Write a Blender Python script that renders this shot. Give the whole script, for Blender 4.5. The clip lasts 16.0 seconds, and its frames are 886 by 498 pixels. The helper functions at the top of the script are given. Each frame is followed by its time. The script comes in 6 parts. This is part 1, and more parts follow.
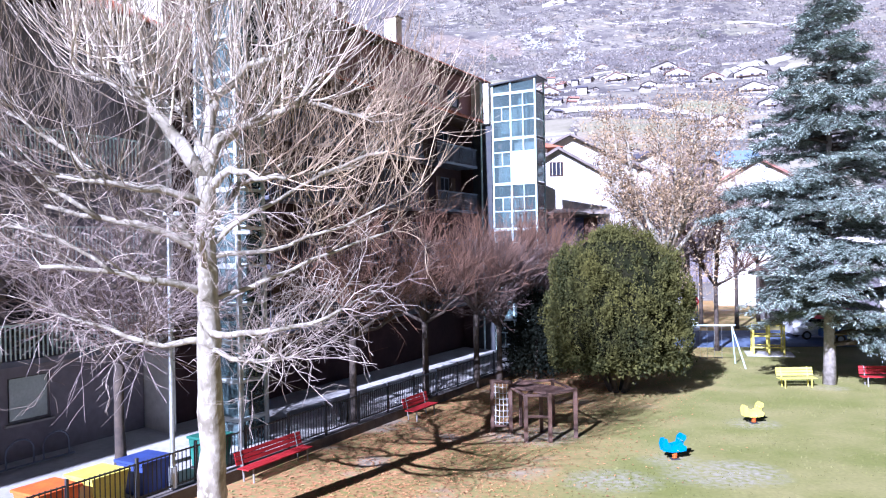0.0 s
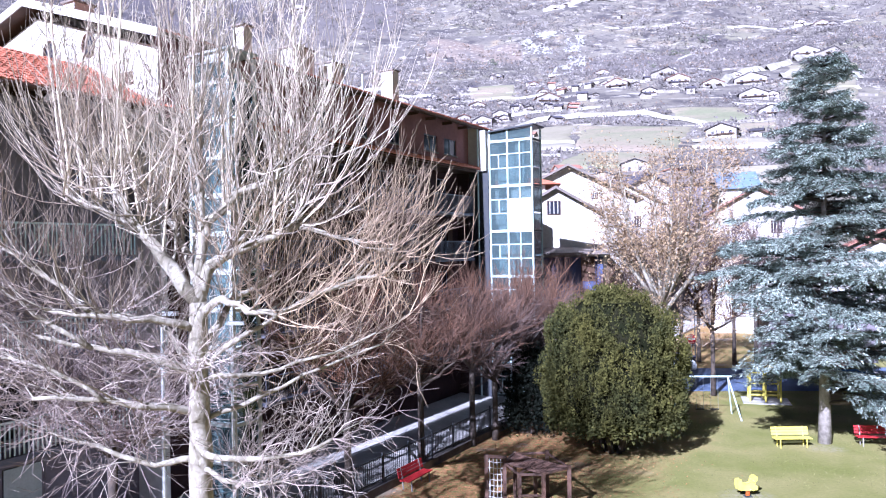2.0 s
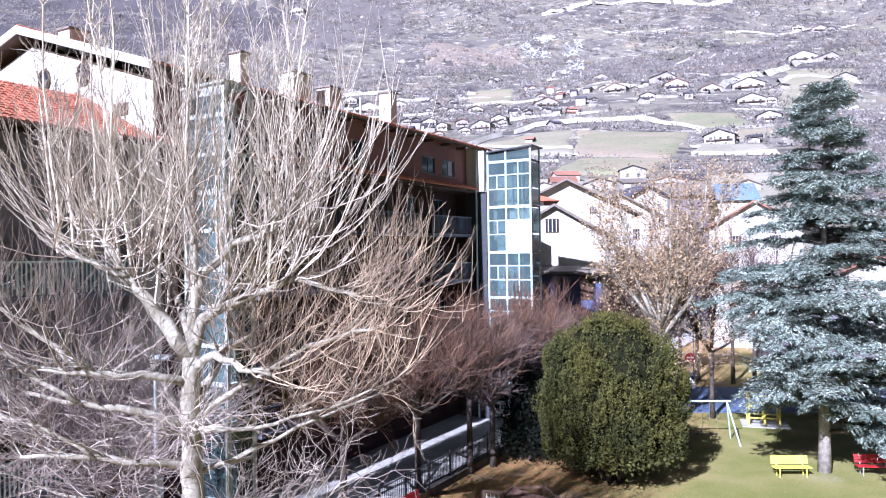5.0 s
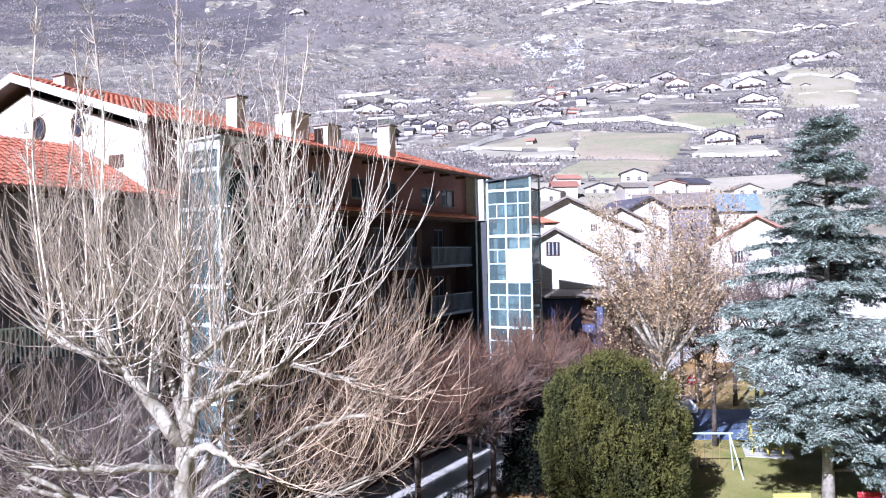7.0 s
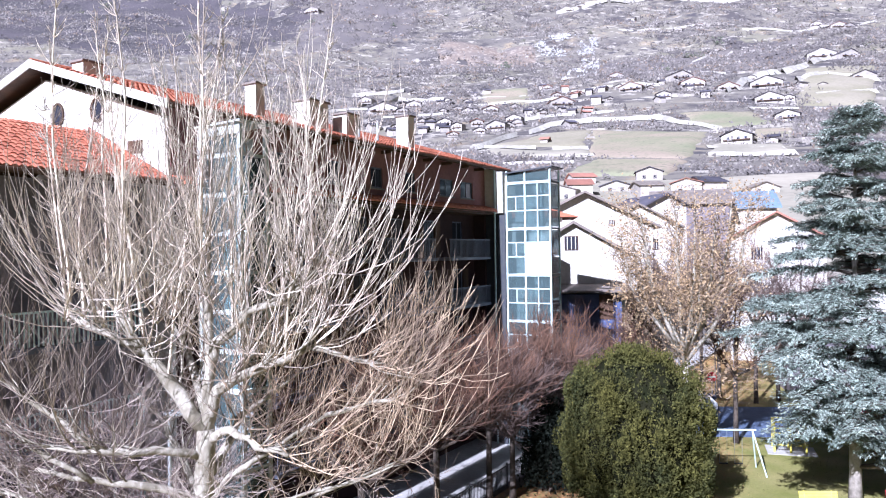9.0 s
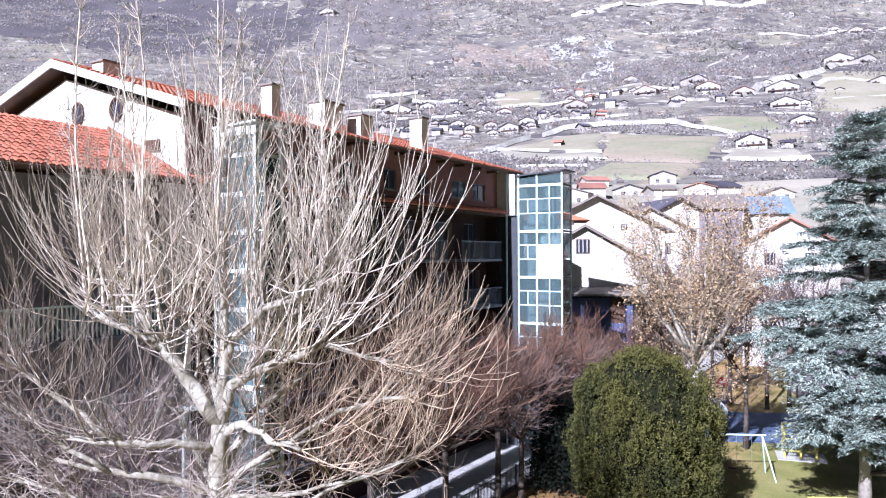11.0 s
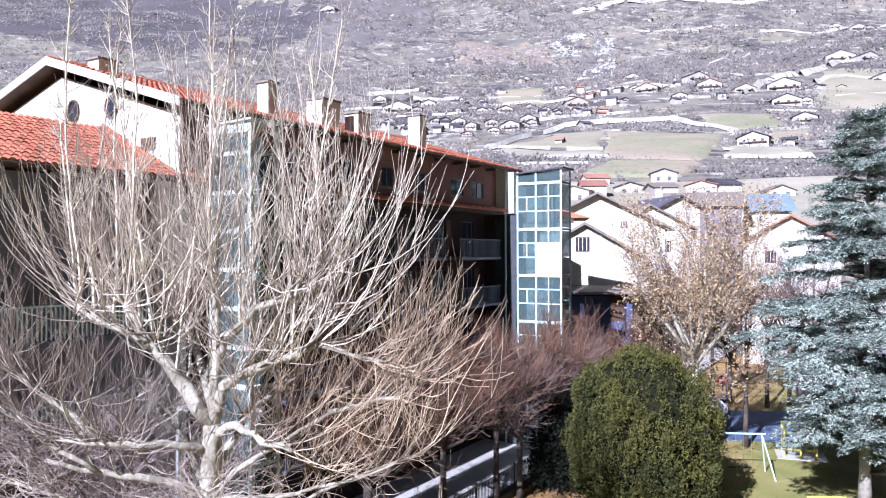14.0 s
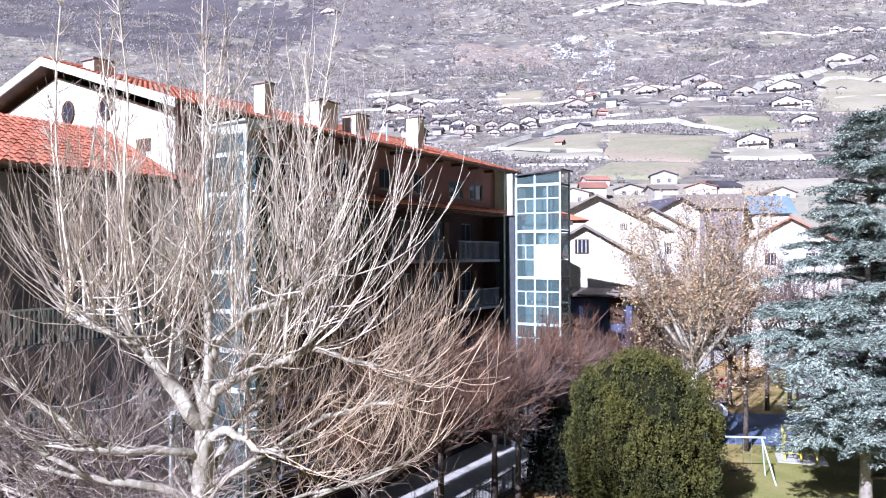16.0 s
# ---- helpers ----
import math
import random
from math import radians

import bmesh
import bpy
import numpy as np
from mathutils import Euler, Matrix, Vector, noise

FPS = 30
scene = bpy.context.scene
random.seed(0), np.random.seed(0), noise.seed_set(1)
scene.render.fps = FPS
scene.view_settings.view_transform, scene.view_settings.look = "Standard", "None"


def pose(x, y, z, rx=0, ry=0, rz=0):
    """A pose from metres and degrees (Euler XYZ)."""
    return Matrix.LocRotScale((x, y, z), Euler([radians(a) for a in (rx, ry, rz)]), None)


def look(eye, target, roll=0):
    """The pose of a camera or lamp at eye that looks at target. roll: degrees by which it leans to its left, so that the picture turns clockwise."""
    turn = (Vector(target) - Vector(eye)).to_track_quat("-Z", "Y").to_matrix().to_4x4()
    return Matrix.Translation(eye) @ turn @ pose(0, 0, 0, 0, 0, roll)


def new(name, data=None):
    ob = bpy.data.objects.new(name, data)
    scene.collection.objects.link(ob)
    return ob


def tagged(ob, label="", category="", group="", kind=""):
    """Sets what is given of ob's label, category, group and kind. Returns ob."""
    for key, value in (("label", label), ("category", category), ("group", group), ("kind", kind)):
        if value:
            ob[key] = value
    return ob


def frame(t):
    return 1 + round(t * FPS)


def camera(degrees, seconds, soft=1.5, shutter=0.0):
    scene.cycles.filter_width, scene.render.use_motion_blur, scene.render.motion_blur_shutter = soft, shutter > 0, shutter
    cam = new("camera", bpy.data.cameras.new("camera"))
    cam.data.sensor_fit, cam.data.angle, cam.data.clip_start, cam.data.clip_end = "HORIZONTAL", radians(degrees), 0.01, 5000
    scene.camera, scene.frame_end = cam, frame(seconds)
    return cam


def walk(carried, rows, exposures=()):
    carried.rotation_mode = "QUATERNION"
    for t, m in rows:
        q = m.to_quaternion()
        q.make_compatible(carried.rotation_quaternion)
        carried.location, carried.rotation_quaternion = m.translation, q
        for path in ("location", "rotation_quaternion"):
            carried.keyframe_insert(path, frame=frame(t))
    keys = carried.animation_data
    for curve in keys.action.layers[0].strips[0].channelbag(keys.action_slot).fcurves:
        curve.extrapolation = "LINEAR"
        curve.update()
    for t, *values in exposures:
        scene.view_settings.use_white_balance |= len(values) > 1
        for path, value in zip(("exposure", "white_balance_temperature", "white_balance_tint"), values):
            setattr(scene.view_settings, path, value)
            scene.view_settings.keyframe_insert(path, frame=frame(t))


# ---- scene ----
cam = camera(61, 16.0, soft=1.15)
PATH = [
    (0, (0.471, -0.855, 6.955), (-1.319, 19.065, 6.917), -1.05),
    (0.5, (0.529, -0.880, 7.000), (-1.314, 19.034, 6.968), -1.07),
    (1, (0.569, -0.881, 7.307), (-1.220, 19.039, 7.262), -1.04),
    (1.5, (0.629, -0.879, 8.315), (-1.147, 19.042, 8.273), -0.94),
    (2, (0.758, -0.928, 9.661), (-1.049, 18.991, 9.702), -1.01),
    (2.5, (0.875, -0.867, 10.218), (-0.939, 19.050, 10.276), -1.22),
    (3, (0.962, -0.781, 10.356), (-0.726, 19.148, 10.440), -1.13),
    (3.5, (0.961, -0.790, 10.337), (-0.703, 19.141, 10.421), -0.95),
    (6, (0.649, -0.510, 11.798), (-1.214, 19.402, 11.933), -0.82),
    (6.5, (0.718, -0.446, 12.451), (-1.224, 19.459, 12.546), -0.93),
    (7, (0.859, -0.387, 12.622), (-0.929, 19.532, 12.725), -1.09),
    (7.5, (0.935, -0.415, 12.600), (-0.545, 19.530, 12.649), -0.88),
    (8, (0.660, -0.240, 12.511), (-1.338, 19.660, 12.600), -0.83),
    (8.5, (0.536, -0.207, 12.401), (-1.673, 19.670, 12.459), -0.69),
    (9, (0.513, 0.040, 12.241), (-1.624, 19.925, 12.324), -0.83),
    (11.5, (0.589, -0.261, 12.207), (-1.900, 19.583, 12.346), -0.06),
    (12, (0.656, -0.233, 12.262), (-1.686, 19.629, 12.381), -0.17),
    (12.5, (0.700, -0.133, 12.288), (-1.614, 19.733, 12.410), -0.35),
    (13, (0.786, -0.089, 12.327), (-1.495, 19.781, 12.460), -0.41),
    (13.5, (0.890, -0.184, 12.335), (-1.010, 19.725, 12.398), -0.15),
    (14, (0.681, -0.050, 12.244), (-1.802, 19.795, 12.315), -0.14),
    (14.5, (0.575, 0.056, 12.209), (-2.033, 19.886, 12.285), -0.15),
    (15, (0.570, 0.230, 12.135), (-1.942, 20.071, 12.191), -0.27),
    (15.5, (0.631, 0.257, 12.161), (-1.863, 20.101, 12.234), -0.35),
    (16, (0.743, 0.185, 12.258), (-1.739, 20.030, 12.380), -0.10),
]
walk(cam, [(t, look(eye, target, roll)) for t, eye, target, roll in PATH], exposures=[(0.0, 1.58, 4900, 29), (2.0, 1.50, 4960, 28), (6.5, 1.36, 5170, 24), (16.0, 1.32, 5240, 23)])

# ---- light ----
SUN_AZ, SUN_EL = radians(24.6), radians(32)     # the way the shadows fall, from +y towards +x; height of the sun
world = bpy.data.worlds.new("world")
scene.world = world
world.use_nodes = True
sky = world.node_tree.nodes.new("ShaderNodeTexSky")
sky.sky_type, sky.sun_disc = "NISHITA", False
sky.sun_elevation, sky.sun_rotation = SUN_EL, SUN_AZ + math.pi
world.node_tree.nodes["Background"].inputs[1].default_value = 0.0058
world.node_tree.links.new(sky.outputs[0], world.node_tree.nodes["Background"].inputs[0])
sun = new("sun", bpy.data.lights.new("sun", "SUN"))
sun.data.energy, sun.data.angle, sun.data.color = 5.0, radians(0.5), (1.0, 0.95, 0.87)
sun.matrix_world = look((0, 0, 0), (math.sin(SUN_AZ) * math.cos(SUN_EL), math.cos(SUN_AZ) * math.cos(SUN_EL), -math.sin(SUN_EL)))


# ---- materials ----
def mat(name, a, b, scale=4.0, rough=0.8, bump=0.2, metal=0.0, fine=None, vary=0.0, island=False, c=None, spec=0.3, stretch=(1, 1, 1)):
    """A surface of two or three mixed colours: large patches, fine grain, relief, and some change from piece to piece."""
    m = bpy.data.materials.new(name)
    m.use_nodes = True
    t = m.node_tree
    n, l = t.nodes, t.links
    bsdf = n["Principled BSDF"]
    bsdf.inputs["Roughness"].default_value = rough
    bsdf.inputs["Metallic"].default_value = metal
    bsdf.inputs["Specular IOR Level"].default_value = spec
    co, mp = n.new("ShaderNodeTexCoord"), n.new("ShaderNodeMapping")
    mp.inputs["Scale"].default_value = stretch
    l.new(co.outputs["Object"], mp.inputs[0])
    big, small = n.new("ShaderNodeTexNoise"), n.new("ShaderNodeTexNoise")
    big.inputs["Scale"].default_value, big.inputs["Detail"].default_value = scale, 5
    small.inputs["Scale"].default_value, small.inputs["Detail"].default_value = fine or scale * 9, 4
    l.new(mp.outputs[0], big.inputs["Vector"]), l.new(mp.outputs[0], small.inputs["Vector"])
    ramp = n.new("ShaderNodeMapRange")
    ramp.inputs[1].default_value, ramp.inputs[2].default_value = 0.36, 0.64
    l.new(big.outputs[0], ramp.inputs[0])
    mix = n.new("ShaderNodeMix")
    mix.data_type = "RGBA"
    mix.inputs[6].default_value, mix.inputs[7].default_value = (*a, 1), (*b, 1)
    l.new(ramp.outputs[0], mix.inputs[0])
    colour = mix.outputs[2]
    if c:
        ramp2, mix2 = n.new("ShaderNodeMapRange"), n.new("ShaderNodeMix")
        ramp2.inputs[1].default_value, ramp2.inputs[2].default_value = 0.52, 0.7
        mix2.data_type = "RGBA"
        l.new(small.outputs[0], ramp2.inputs[0]), l.new(ramp2.outputs[0], mix2.inputs[0])
        mix2.inputs[7].default_value = (*c, 1)
        l.new(colour, mix2.inputs[6])
        colour = mix2.outputs[2]
    hsv, val = n.new("ShaderNodeHueSaturation"), n.new("ShaderNodeMapRange")
    src = small.outputs[0]
    val.inputs[3].default_value, val.inputs[4].default_value = 0.75, 1.25
    l.new(src, val.inputs[0])
    value = val.outputs[0]
    if vary:
        geo = n.new("ShaderNodeNewGeometry") if island else n.new("ShaderNodeObjectInfo")
        rnd = n.new("ShaderNodeMapRange")
        rnd.inputs[3].default_value, rnd.inputs[4].default_value = 1 - vary, 1 + vary
        l.new(geo.outputs["Random Per Island" if island else "Random"], rnd.inputs[0])
        mul = n.new("ShaderNodeMath")
        mul.operation = "MULTIPLY"
        l.new(value, mul.inputs[0]), l.new(rnd.outputs[0], mul.inputs[1])
        value = mul.outputs[0]
    l.new(value, hsv.inputs["Value"]), l.new(colour, hsv.inputs["Color"])
    l.new(hsv.outputs[0], bsdf.inputs["Base Color"])
    if bump:
        bp = n.new("ShaderNodeBump")
        bp.inputs["Strength"].default_value, bp.inputs["Distance"].default_value = bump, 0.03
        l.new(small.outputs[0], bp.inputs["Height"]), l.new(bp.outputs[0], bsdf.inputs["Normal"])
    return m


M = dict(
    bark_plane=mat("plane_bark", (0.403, 0.374, 0.317), (0.194, 0.173, 0.13), 2.6, 0.85, 0.6, fine=9.0, c=(0.461, 0.439, 0.396), stretch=(1, 1, 0.55)),
    twig_pale=mat("pale_twigs", (0.71, 0.645, 0.55), (0.40, 0.335, 0.285), 0.7, 0.8, 0, vary=0.5, island=True),
    twig_warm=mat("warm_brown_twigs", (0.50, 0.39, 0.275), (0.12, 0.085, 0.07), 0.7, 0.8, 0, vary=0.5, island=True),
    # darker, violet-brown tone for the plane tree's lower limbs
    twig_low=mat("low_twigs", (0.47, 0.405, 0.355), (0.19, 0.15, 0.14), 0.6, 0.8, 0, vary=0.45, island=True),
    twig_red=mat("red_twigs", (0.195, 0.105, 0.066), (0.08, 0.05, 0.04), 0.5, 0.8, 0, vary=0.4, island=True),
    twig_grey=mat("grey_twigs", (0.36, 0.30, 0.285), (0.17, 0.13, 0.13), 0.6, 0.8, 0, vary=0.35, island=True),
    twig_dim=mat("dim_brown_twigs", (0.19, 0.135, 0.115), (0.09, 0.068, 0.066), 0.6, 0.8, 0, vary=0.35, island=True),
    bark_dark=mat("dark_bark", (0.10, 0.08, 0.065), (0.06, 0.05, 0.045), 5, 0.9, 0.6),
    bark_grey=mat("grey_bark", (0.36, 0.33, 0.3), (0.2, 0.18, 0.16), 4, 0.9, 0.6),
    leaf_bush=mat("bush_leaves", (0.09, 0.087, 0.024), (0.04, 0.046, 0.018), 0.55, 0.9, 0, vary=0.35, island=True, c=(0.108, 0.102, 0.029), spec=0.1),
    leaf_dark=mat("dark_evergreen_leaves", (0.020, 0.024, 0.018), (0.013, 0.017, 0.014), 0.7, 0.95, 0, vary=0.5, island=True, spec=0.0),
    # near-black fill that paints shade between the evergreen's leaf clumps
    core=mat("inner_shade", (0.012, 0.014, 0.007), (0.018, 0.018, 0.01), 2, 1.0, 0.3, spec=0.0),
    needle=mat("cedar_needles", (0.37, 0.43, 0.385), (0.16, 0.205, 0.18), 0.9, 0.6, 0, vary=0.7, island=True),
    leaf_brown=mat("dry_leaves", (0.31, 0.21, 0.115), (0.38, 0.285, 0.17), 0.8, 0.7, 0, vary=0.4, island=True),
    litter=mat("fallen_leaves", (0.46, 0.23, 0.095), (0.33, 0.175, 0.085), 0.8, 0.8, 0, vary=0.5, island=True),
    grass=mat("grass_blades", (0.128, 0.135, 0.0375), (0.188, 0.176, 0.0675), 0.3, 0.7, 0, vary=0.4, island=True),
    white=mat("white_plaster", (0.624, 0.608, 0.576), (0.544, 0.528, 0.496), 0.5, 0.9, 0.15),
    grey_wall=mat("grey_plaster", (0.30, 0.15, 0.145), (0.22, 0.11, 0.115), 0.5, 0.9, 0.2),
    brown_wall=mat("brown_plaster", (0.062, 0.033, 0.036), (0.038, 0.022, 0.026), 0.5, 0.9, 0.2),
    # Blue of the shade before the white house, mixed into the wall colour.
    shade_blue_wall=mat("shade_tinted_wall", (0.07, 0.095, 0.2), (0.055, 0.07, 0.155), 0.8, 0.8, 0.2),
    # Beige greyed towards violet; the wing front's shade is mixed in.
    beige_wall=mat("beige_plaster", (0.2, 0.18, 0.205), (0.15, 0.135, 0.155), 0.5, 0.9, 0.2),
    tile=mat("clay_tiles", (0.425, 0.145, 0.085), (0.34, 0.111, 0.068), 0.9, 0.8, 0.2, vary=0.25, c=(0.493, 0.221, 0.136)),
    tile_joined=mat("clay_tiles_joined", (0.425, 0.145, 0.085), (0.34, 0.111, 0.068), 0.9, 0.8, 0.2, vary=0.25, island=True, c=(0.493, 0.221, 0.136)),
    slate=mat("stone_roof", (0.24, 0.205, 0.185), (0.16, 0.14, 0.13), 1.2, 0.8, 0.4),
    wood_dark=mat("dark_stained_wood", (0.10, 0.055, 0.035), (0.06, 0.035, 0.025), 2, 0.7, 0.4, stretch=(1, 1, 0.15)),
    wood_play=mat("weathered_play_wood", (0.17, 0.10, 0.075), (0.10, 0.065, 0.055), 3, 0.75, 0.4),
    steel_white=mat("white_painted_steel", (0.54, 0.68, 0.68), (0.47, 0.60, 0.61), 1.5, 0.45, 0.05, spec=0.5),
    # Shade on the front's rails and frames, put into a dark blue-grey paint.
    rail_shade_blue=mat("shade_blue_railing", (0.115, 0.125, 0.17), (0.085, 0.095, 0.13), 1.5, 0.5, 0.05, spec=0.4),
    steel_dull=mat("dull_grey_steel", (0.43, 0.47, 0.46), (0.34, 0.38, 0.37), 1.5, 0.5, 0.05, spec=0.4),
    steel_dark=mat("dark_painted_steel", (0.035, 0.04, 0.055), (0.05, 0.055, 0.06), 3, 0.5, 0.1, spec=0.5),
    steel_grey=mat("galvanised_steel", (0.50, 0.53, 0.55), (0.40, 0.43, 0.45), 3, 0.45, 0.1, metal=0.6),
    red=mat("red_paint", (0.425, 0.0255, 0.0298), (0.34, 0.0213, 0.0255), 3, 0.55, 0.15),
    yellow=mat("yellow_paint", (0.656, 0.59, 0.115), (0.607, 0.525, 0.082), 3, 0.5, 0.1),
    blue=mat("blue_plastic", (0.01, 0.20, 0.42), (0.01, 0.16, 0.36), 3, 0.4, 0.05, spec=0.5),
    orange=mat("orange_panel", (0.72, 0.17, 0.03), (0.6, 0.12, 0.03), 2, 0.5, 0.1),
    green=mat("green_plastic", (0.03, 0.16, 0.12), (0.025, 0.12, 0.09), 2, 0.5, 0.1),
    navy=mat("blue_panel", (0.05, 0.08, 0.28), (0.04, 0.06, 0.2), 2, 0.5, 0.1),
    pink=mat("pink_canvas", (0.62, 0.10, 0.20), (0.5, 0.08, 0.16), 2, 0.8, 0.1),
    asphalt=mat("asphalt", (0.13, 0.18, 0.30), (0.085, 0.12, 0.205), 0.5, 0.85, 0.3),
    paving=mat("pale_paving", (0.449, 0.442, 0.435), (0.354, 0.347, 0.347), 0.6, 0.85, 0.3),
    concrete=mat("concrete", (0.315, 0.3, 0.285), (0.225, 0.217, 0.203), 1.2, 0.9, 0.4),
    kerb=mat("dark_stone_kerb", (0.16, 0.14, 0.13), (0.10, 0.09, 0.09), 2, 0.9, 0.5),
    rubber=mat("black_rubber", (0.02, 0.02, 0.02), (0.03, 0.03, 0.03), 5, 0.7, 0.1),
    carpaint=mat("white_car_paint", (0.75, 0.77, 0.8), (0.7, 0.72, 0.75), 1, 0.25, 0, spec=0.6),
    carblue=mat("blue_car_paint", (0.06, 0.14, 0.35), (0.05, 0.11, 0.3), 1, 0.25, 0, spec=0.6),
    scrub=mat("scrub", (0.152, 0.138, 0.133), (0.10, 0.091, 0.092), 0.012, 0.95, 0, vary=0.3, island=True),
    scrub_rust=mat("rusty_scrub", (0.19, 0.145, 0.115), (0.16, 0.13, 0.105), 0.012, 0.95, 0, vary=0.4, island=True),
    scrub_pale=mat("pale_scrub", (0.27, 0.25, 0.235), (0.2, 0.185, 0.178), 0.012, 0.95, 0, vary=0.35, island=True),
    scrub_green=mat("evergreen_scrub", (0.09, 0.105, 0.075), (0.12, 0.12, 0.09), 0.02, 0.95, 0, vary=0.4, island=True),
    far_white=mat("far_white_plaster", (0.442, 0.408, 0.383), (0.34, 0.315, 0.297), 0.2, 0.9, 0, vary=0.2),
    far_roof=mat("far_stone_roofs", (0.095, 0.09, 0.12), (0.06, 0.058, 0.075), 0.2, 0.9, 0, vary=0.3),
    far_blue=mat("bluish_metal_roof", (0.16, 0.225, 0.30), (0.13, 0.185, 0.26), 0.2, 0.6, 0, vary=0.1),
    far_red=mat("far_clay_roofs", (0.36, 0.17, 0.13), (0.28, 0.14, 0.11), 0.2, 0.9, 0, vary=0.2),
    terrace=mat("dry_stone_terraces", (0.32, 0.295, 0.265), (0.22, 0.205, 0.185), 0.05, 0.95, 0, vary=0.3, island=True),
    meadow=mat("pale_winter_meadow", (0.215, 0.225, 0.145), (0.32, 0.265, 0.21), 0.022, 0.95, 0, fine=0.35, c=(0.15, 0.15, 0.105)),
    bank=mat("pale_banks", (0.50, 0.485, 0.45), (0.33, 0.31, 0.275), 0.09, 0.95, 0, fine=0.5, vary=0.15, island=True, c=(0.24, 0.225, 0.2)),
    rock=mat("white_scree", (0.40, 0.40, 0.40), (0.27, 0.27, 0.275), 0.05, 0.95, 0, vary=0.3, island=True),
    fallow=mat("fallow_field", (0.285, 0.26, 0.205), (0.235, 0.22, 0.155), 0.03, 0.95, 0, fine=0.35),
    rust=mat("rusty_slope", (0.215, 0.175, 0.148), (0.15, 0.135, 0.13), 0.02, 0.95, 0, fine=0.12, c=(0.31, 0.27, 0.235)),
    woods_mid=mat("bare_woods", (0.125, 0.114, 0.118), (0.165, 0.148, 0.14), 0.02, 0.95, 0, fine=0.2, c=(0.115, 0.105, 0.115)),
    woods=mat("far_violet_woods", (0.088, 0.078, 0.092), (0.062, 0.058, 0.066), 0.012, 0.95, 0, fine=0.2, c=(0.11, 0.10, 0.10)),
    straw=mat("bleached_grass", (0.35, 0.32, 0.265), (0.26, 0.245, 0.20), 0.02, 0.95, 0, fine=0.3),
)


def glass(name, tint, rough=0.03, trans=0.85):
    m = bpy.data.materials.new(name)
    m.use_nodes = True
    b = m.node_tree.nodes["Principled BSDF"]
    b.inputs["Base Color"].default_value = (*tint, 1)
    b.inputs["Roughness"].default_value = rough
    b.inputs["Transmission Weight"].default_value = trans
    b.inputs["IOR"].default_value = 1.45
    b.inputs["Specular IOR Level"].default_value = 0.2
    return m


M["glass"] = glass("lift_glass", (0.15, 0.21, 0.225), 0.05, 0.75)
M["window"] = glass("window_glass", (0.03, 0.032, 0.045), 0.12, 0.0)


def ground_material():
    """Lawn with bare, trodden earth and leaf litter under the plane trees."""
    m = mat("lawn", (0.175, 0.185, 0.048), (0.26, 0.24, 0.092), 0.35, 0.95, 0.6, fine=7.0)
    t = m.node_tree
    n, l = t.nodes, t.links
    bsdf = n["Principled BSDF"]
    lawn = bsdf.inputs["Base Color"].links[0].from_socket
    co = n.new("ShaderNodeTexCoord")
    sep = n.new("ShaderNodeSeparateXYZ")
    l.new(co.outputs["Object"], sep.inputs[0])

    def node(op, a, b=None, c=None):
        k = n.new("ShaderNodeMath")
        k.operation = op
        for i, v in enumerate((a, b, c)):
            if v is not None:
                if isinstance(v, (int, float)):
                    k.inputs[i].default_value = v
                else:
                    l.new(v, k.inputs[i])
        return k.outputs[0]

    def noise_at(scale, detail=5):
        k = n.new("ShaderNodeTexNoise")
        k.inputs["Scale"].default_value, k.inputs["Detail"].default_value = scale, detail
        l.new(co.outputs["Object"], k.inputs["Vector"])
        return k.outputs[0]

    def blend(under, over, factor):
        k = n.new("ShaderNodeMix")
        k.data_type = "RGBA"
        l.new(factor, k.inputs[0])
        l.new(under, k.inputs[6])
        if isinstance(over, tuple):
            k.inputs[7].default_value = (*over, 1)
        else:
            l.new(over, k.inputs[7])
        return k.outputs[2]

    def clamp(v, lo, hi):
        k = n.new("ShaderNodeMapRange")
        k.inputs[1].default_value, k.inputs[2].default_value = lo, hi
        l.new(v, k.inputs[0])
        return k.outputs[0]

    x, y = sep.outputs[0], sep.outputs[1]
    wob, grain = noise_at(0.35), noise_at(5.0)
    # leaf litter under the plane tree, thinning out towards the open lawn
    side = node("ADD", node("MULTIPLY", x, -0.9), node("MULTIPLY", y, 0.40))
    side = node("ADD", side, node("MULTIPLY", wob, 7.0))
    litter = node("MULTIPLY", clamp(side, 9.0, 15.0), clamp(grain, 0.36, 0.62))
    colour = blend(lawn, (0.42, 0.205, 0.095), litter)
    earth = node("MULTIPLY", clamp(side, 11.0, 15.0), clamp(wob, 0.58, 0.7))
    colour = blend(colour, (0.31, 0.28, 0.24), earth)
    # trodden patches round the spring riders
    for px, py, r in ((6.9, 22.4, 2.1), (5.5, 23.9, 1.2), (9.6, 28.9, 1.3), (3.2, 21.6, 1.6), (15.2, 36.0, 1.2), (1.0, 27.0, 2.2)):
        dx, dy = node("SUBTRACT", x, px), node("SUBTRACT", y, py)
        d2 = node("ADD", node("MULTIPLY", dx, dx), node("MULTIPLY", dy, node("MULTIPLY", dy, 1.4)))
        near = node("SUBTRACT", r * r * 1.7, node("ADD", d2, node("MULTIPLY", wob, r * r * 1.6)))
        colour = blend(colour, (0.33, 0.305, 0.25), node("MULTIPLY", clamp(near, 0.0, r * 1.6), clamp(grain, 0.36, 0.66)))
    l.new(colour, bsdf.inputs["Base Color"])
    return m


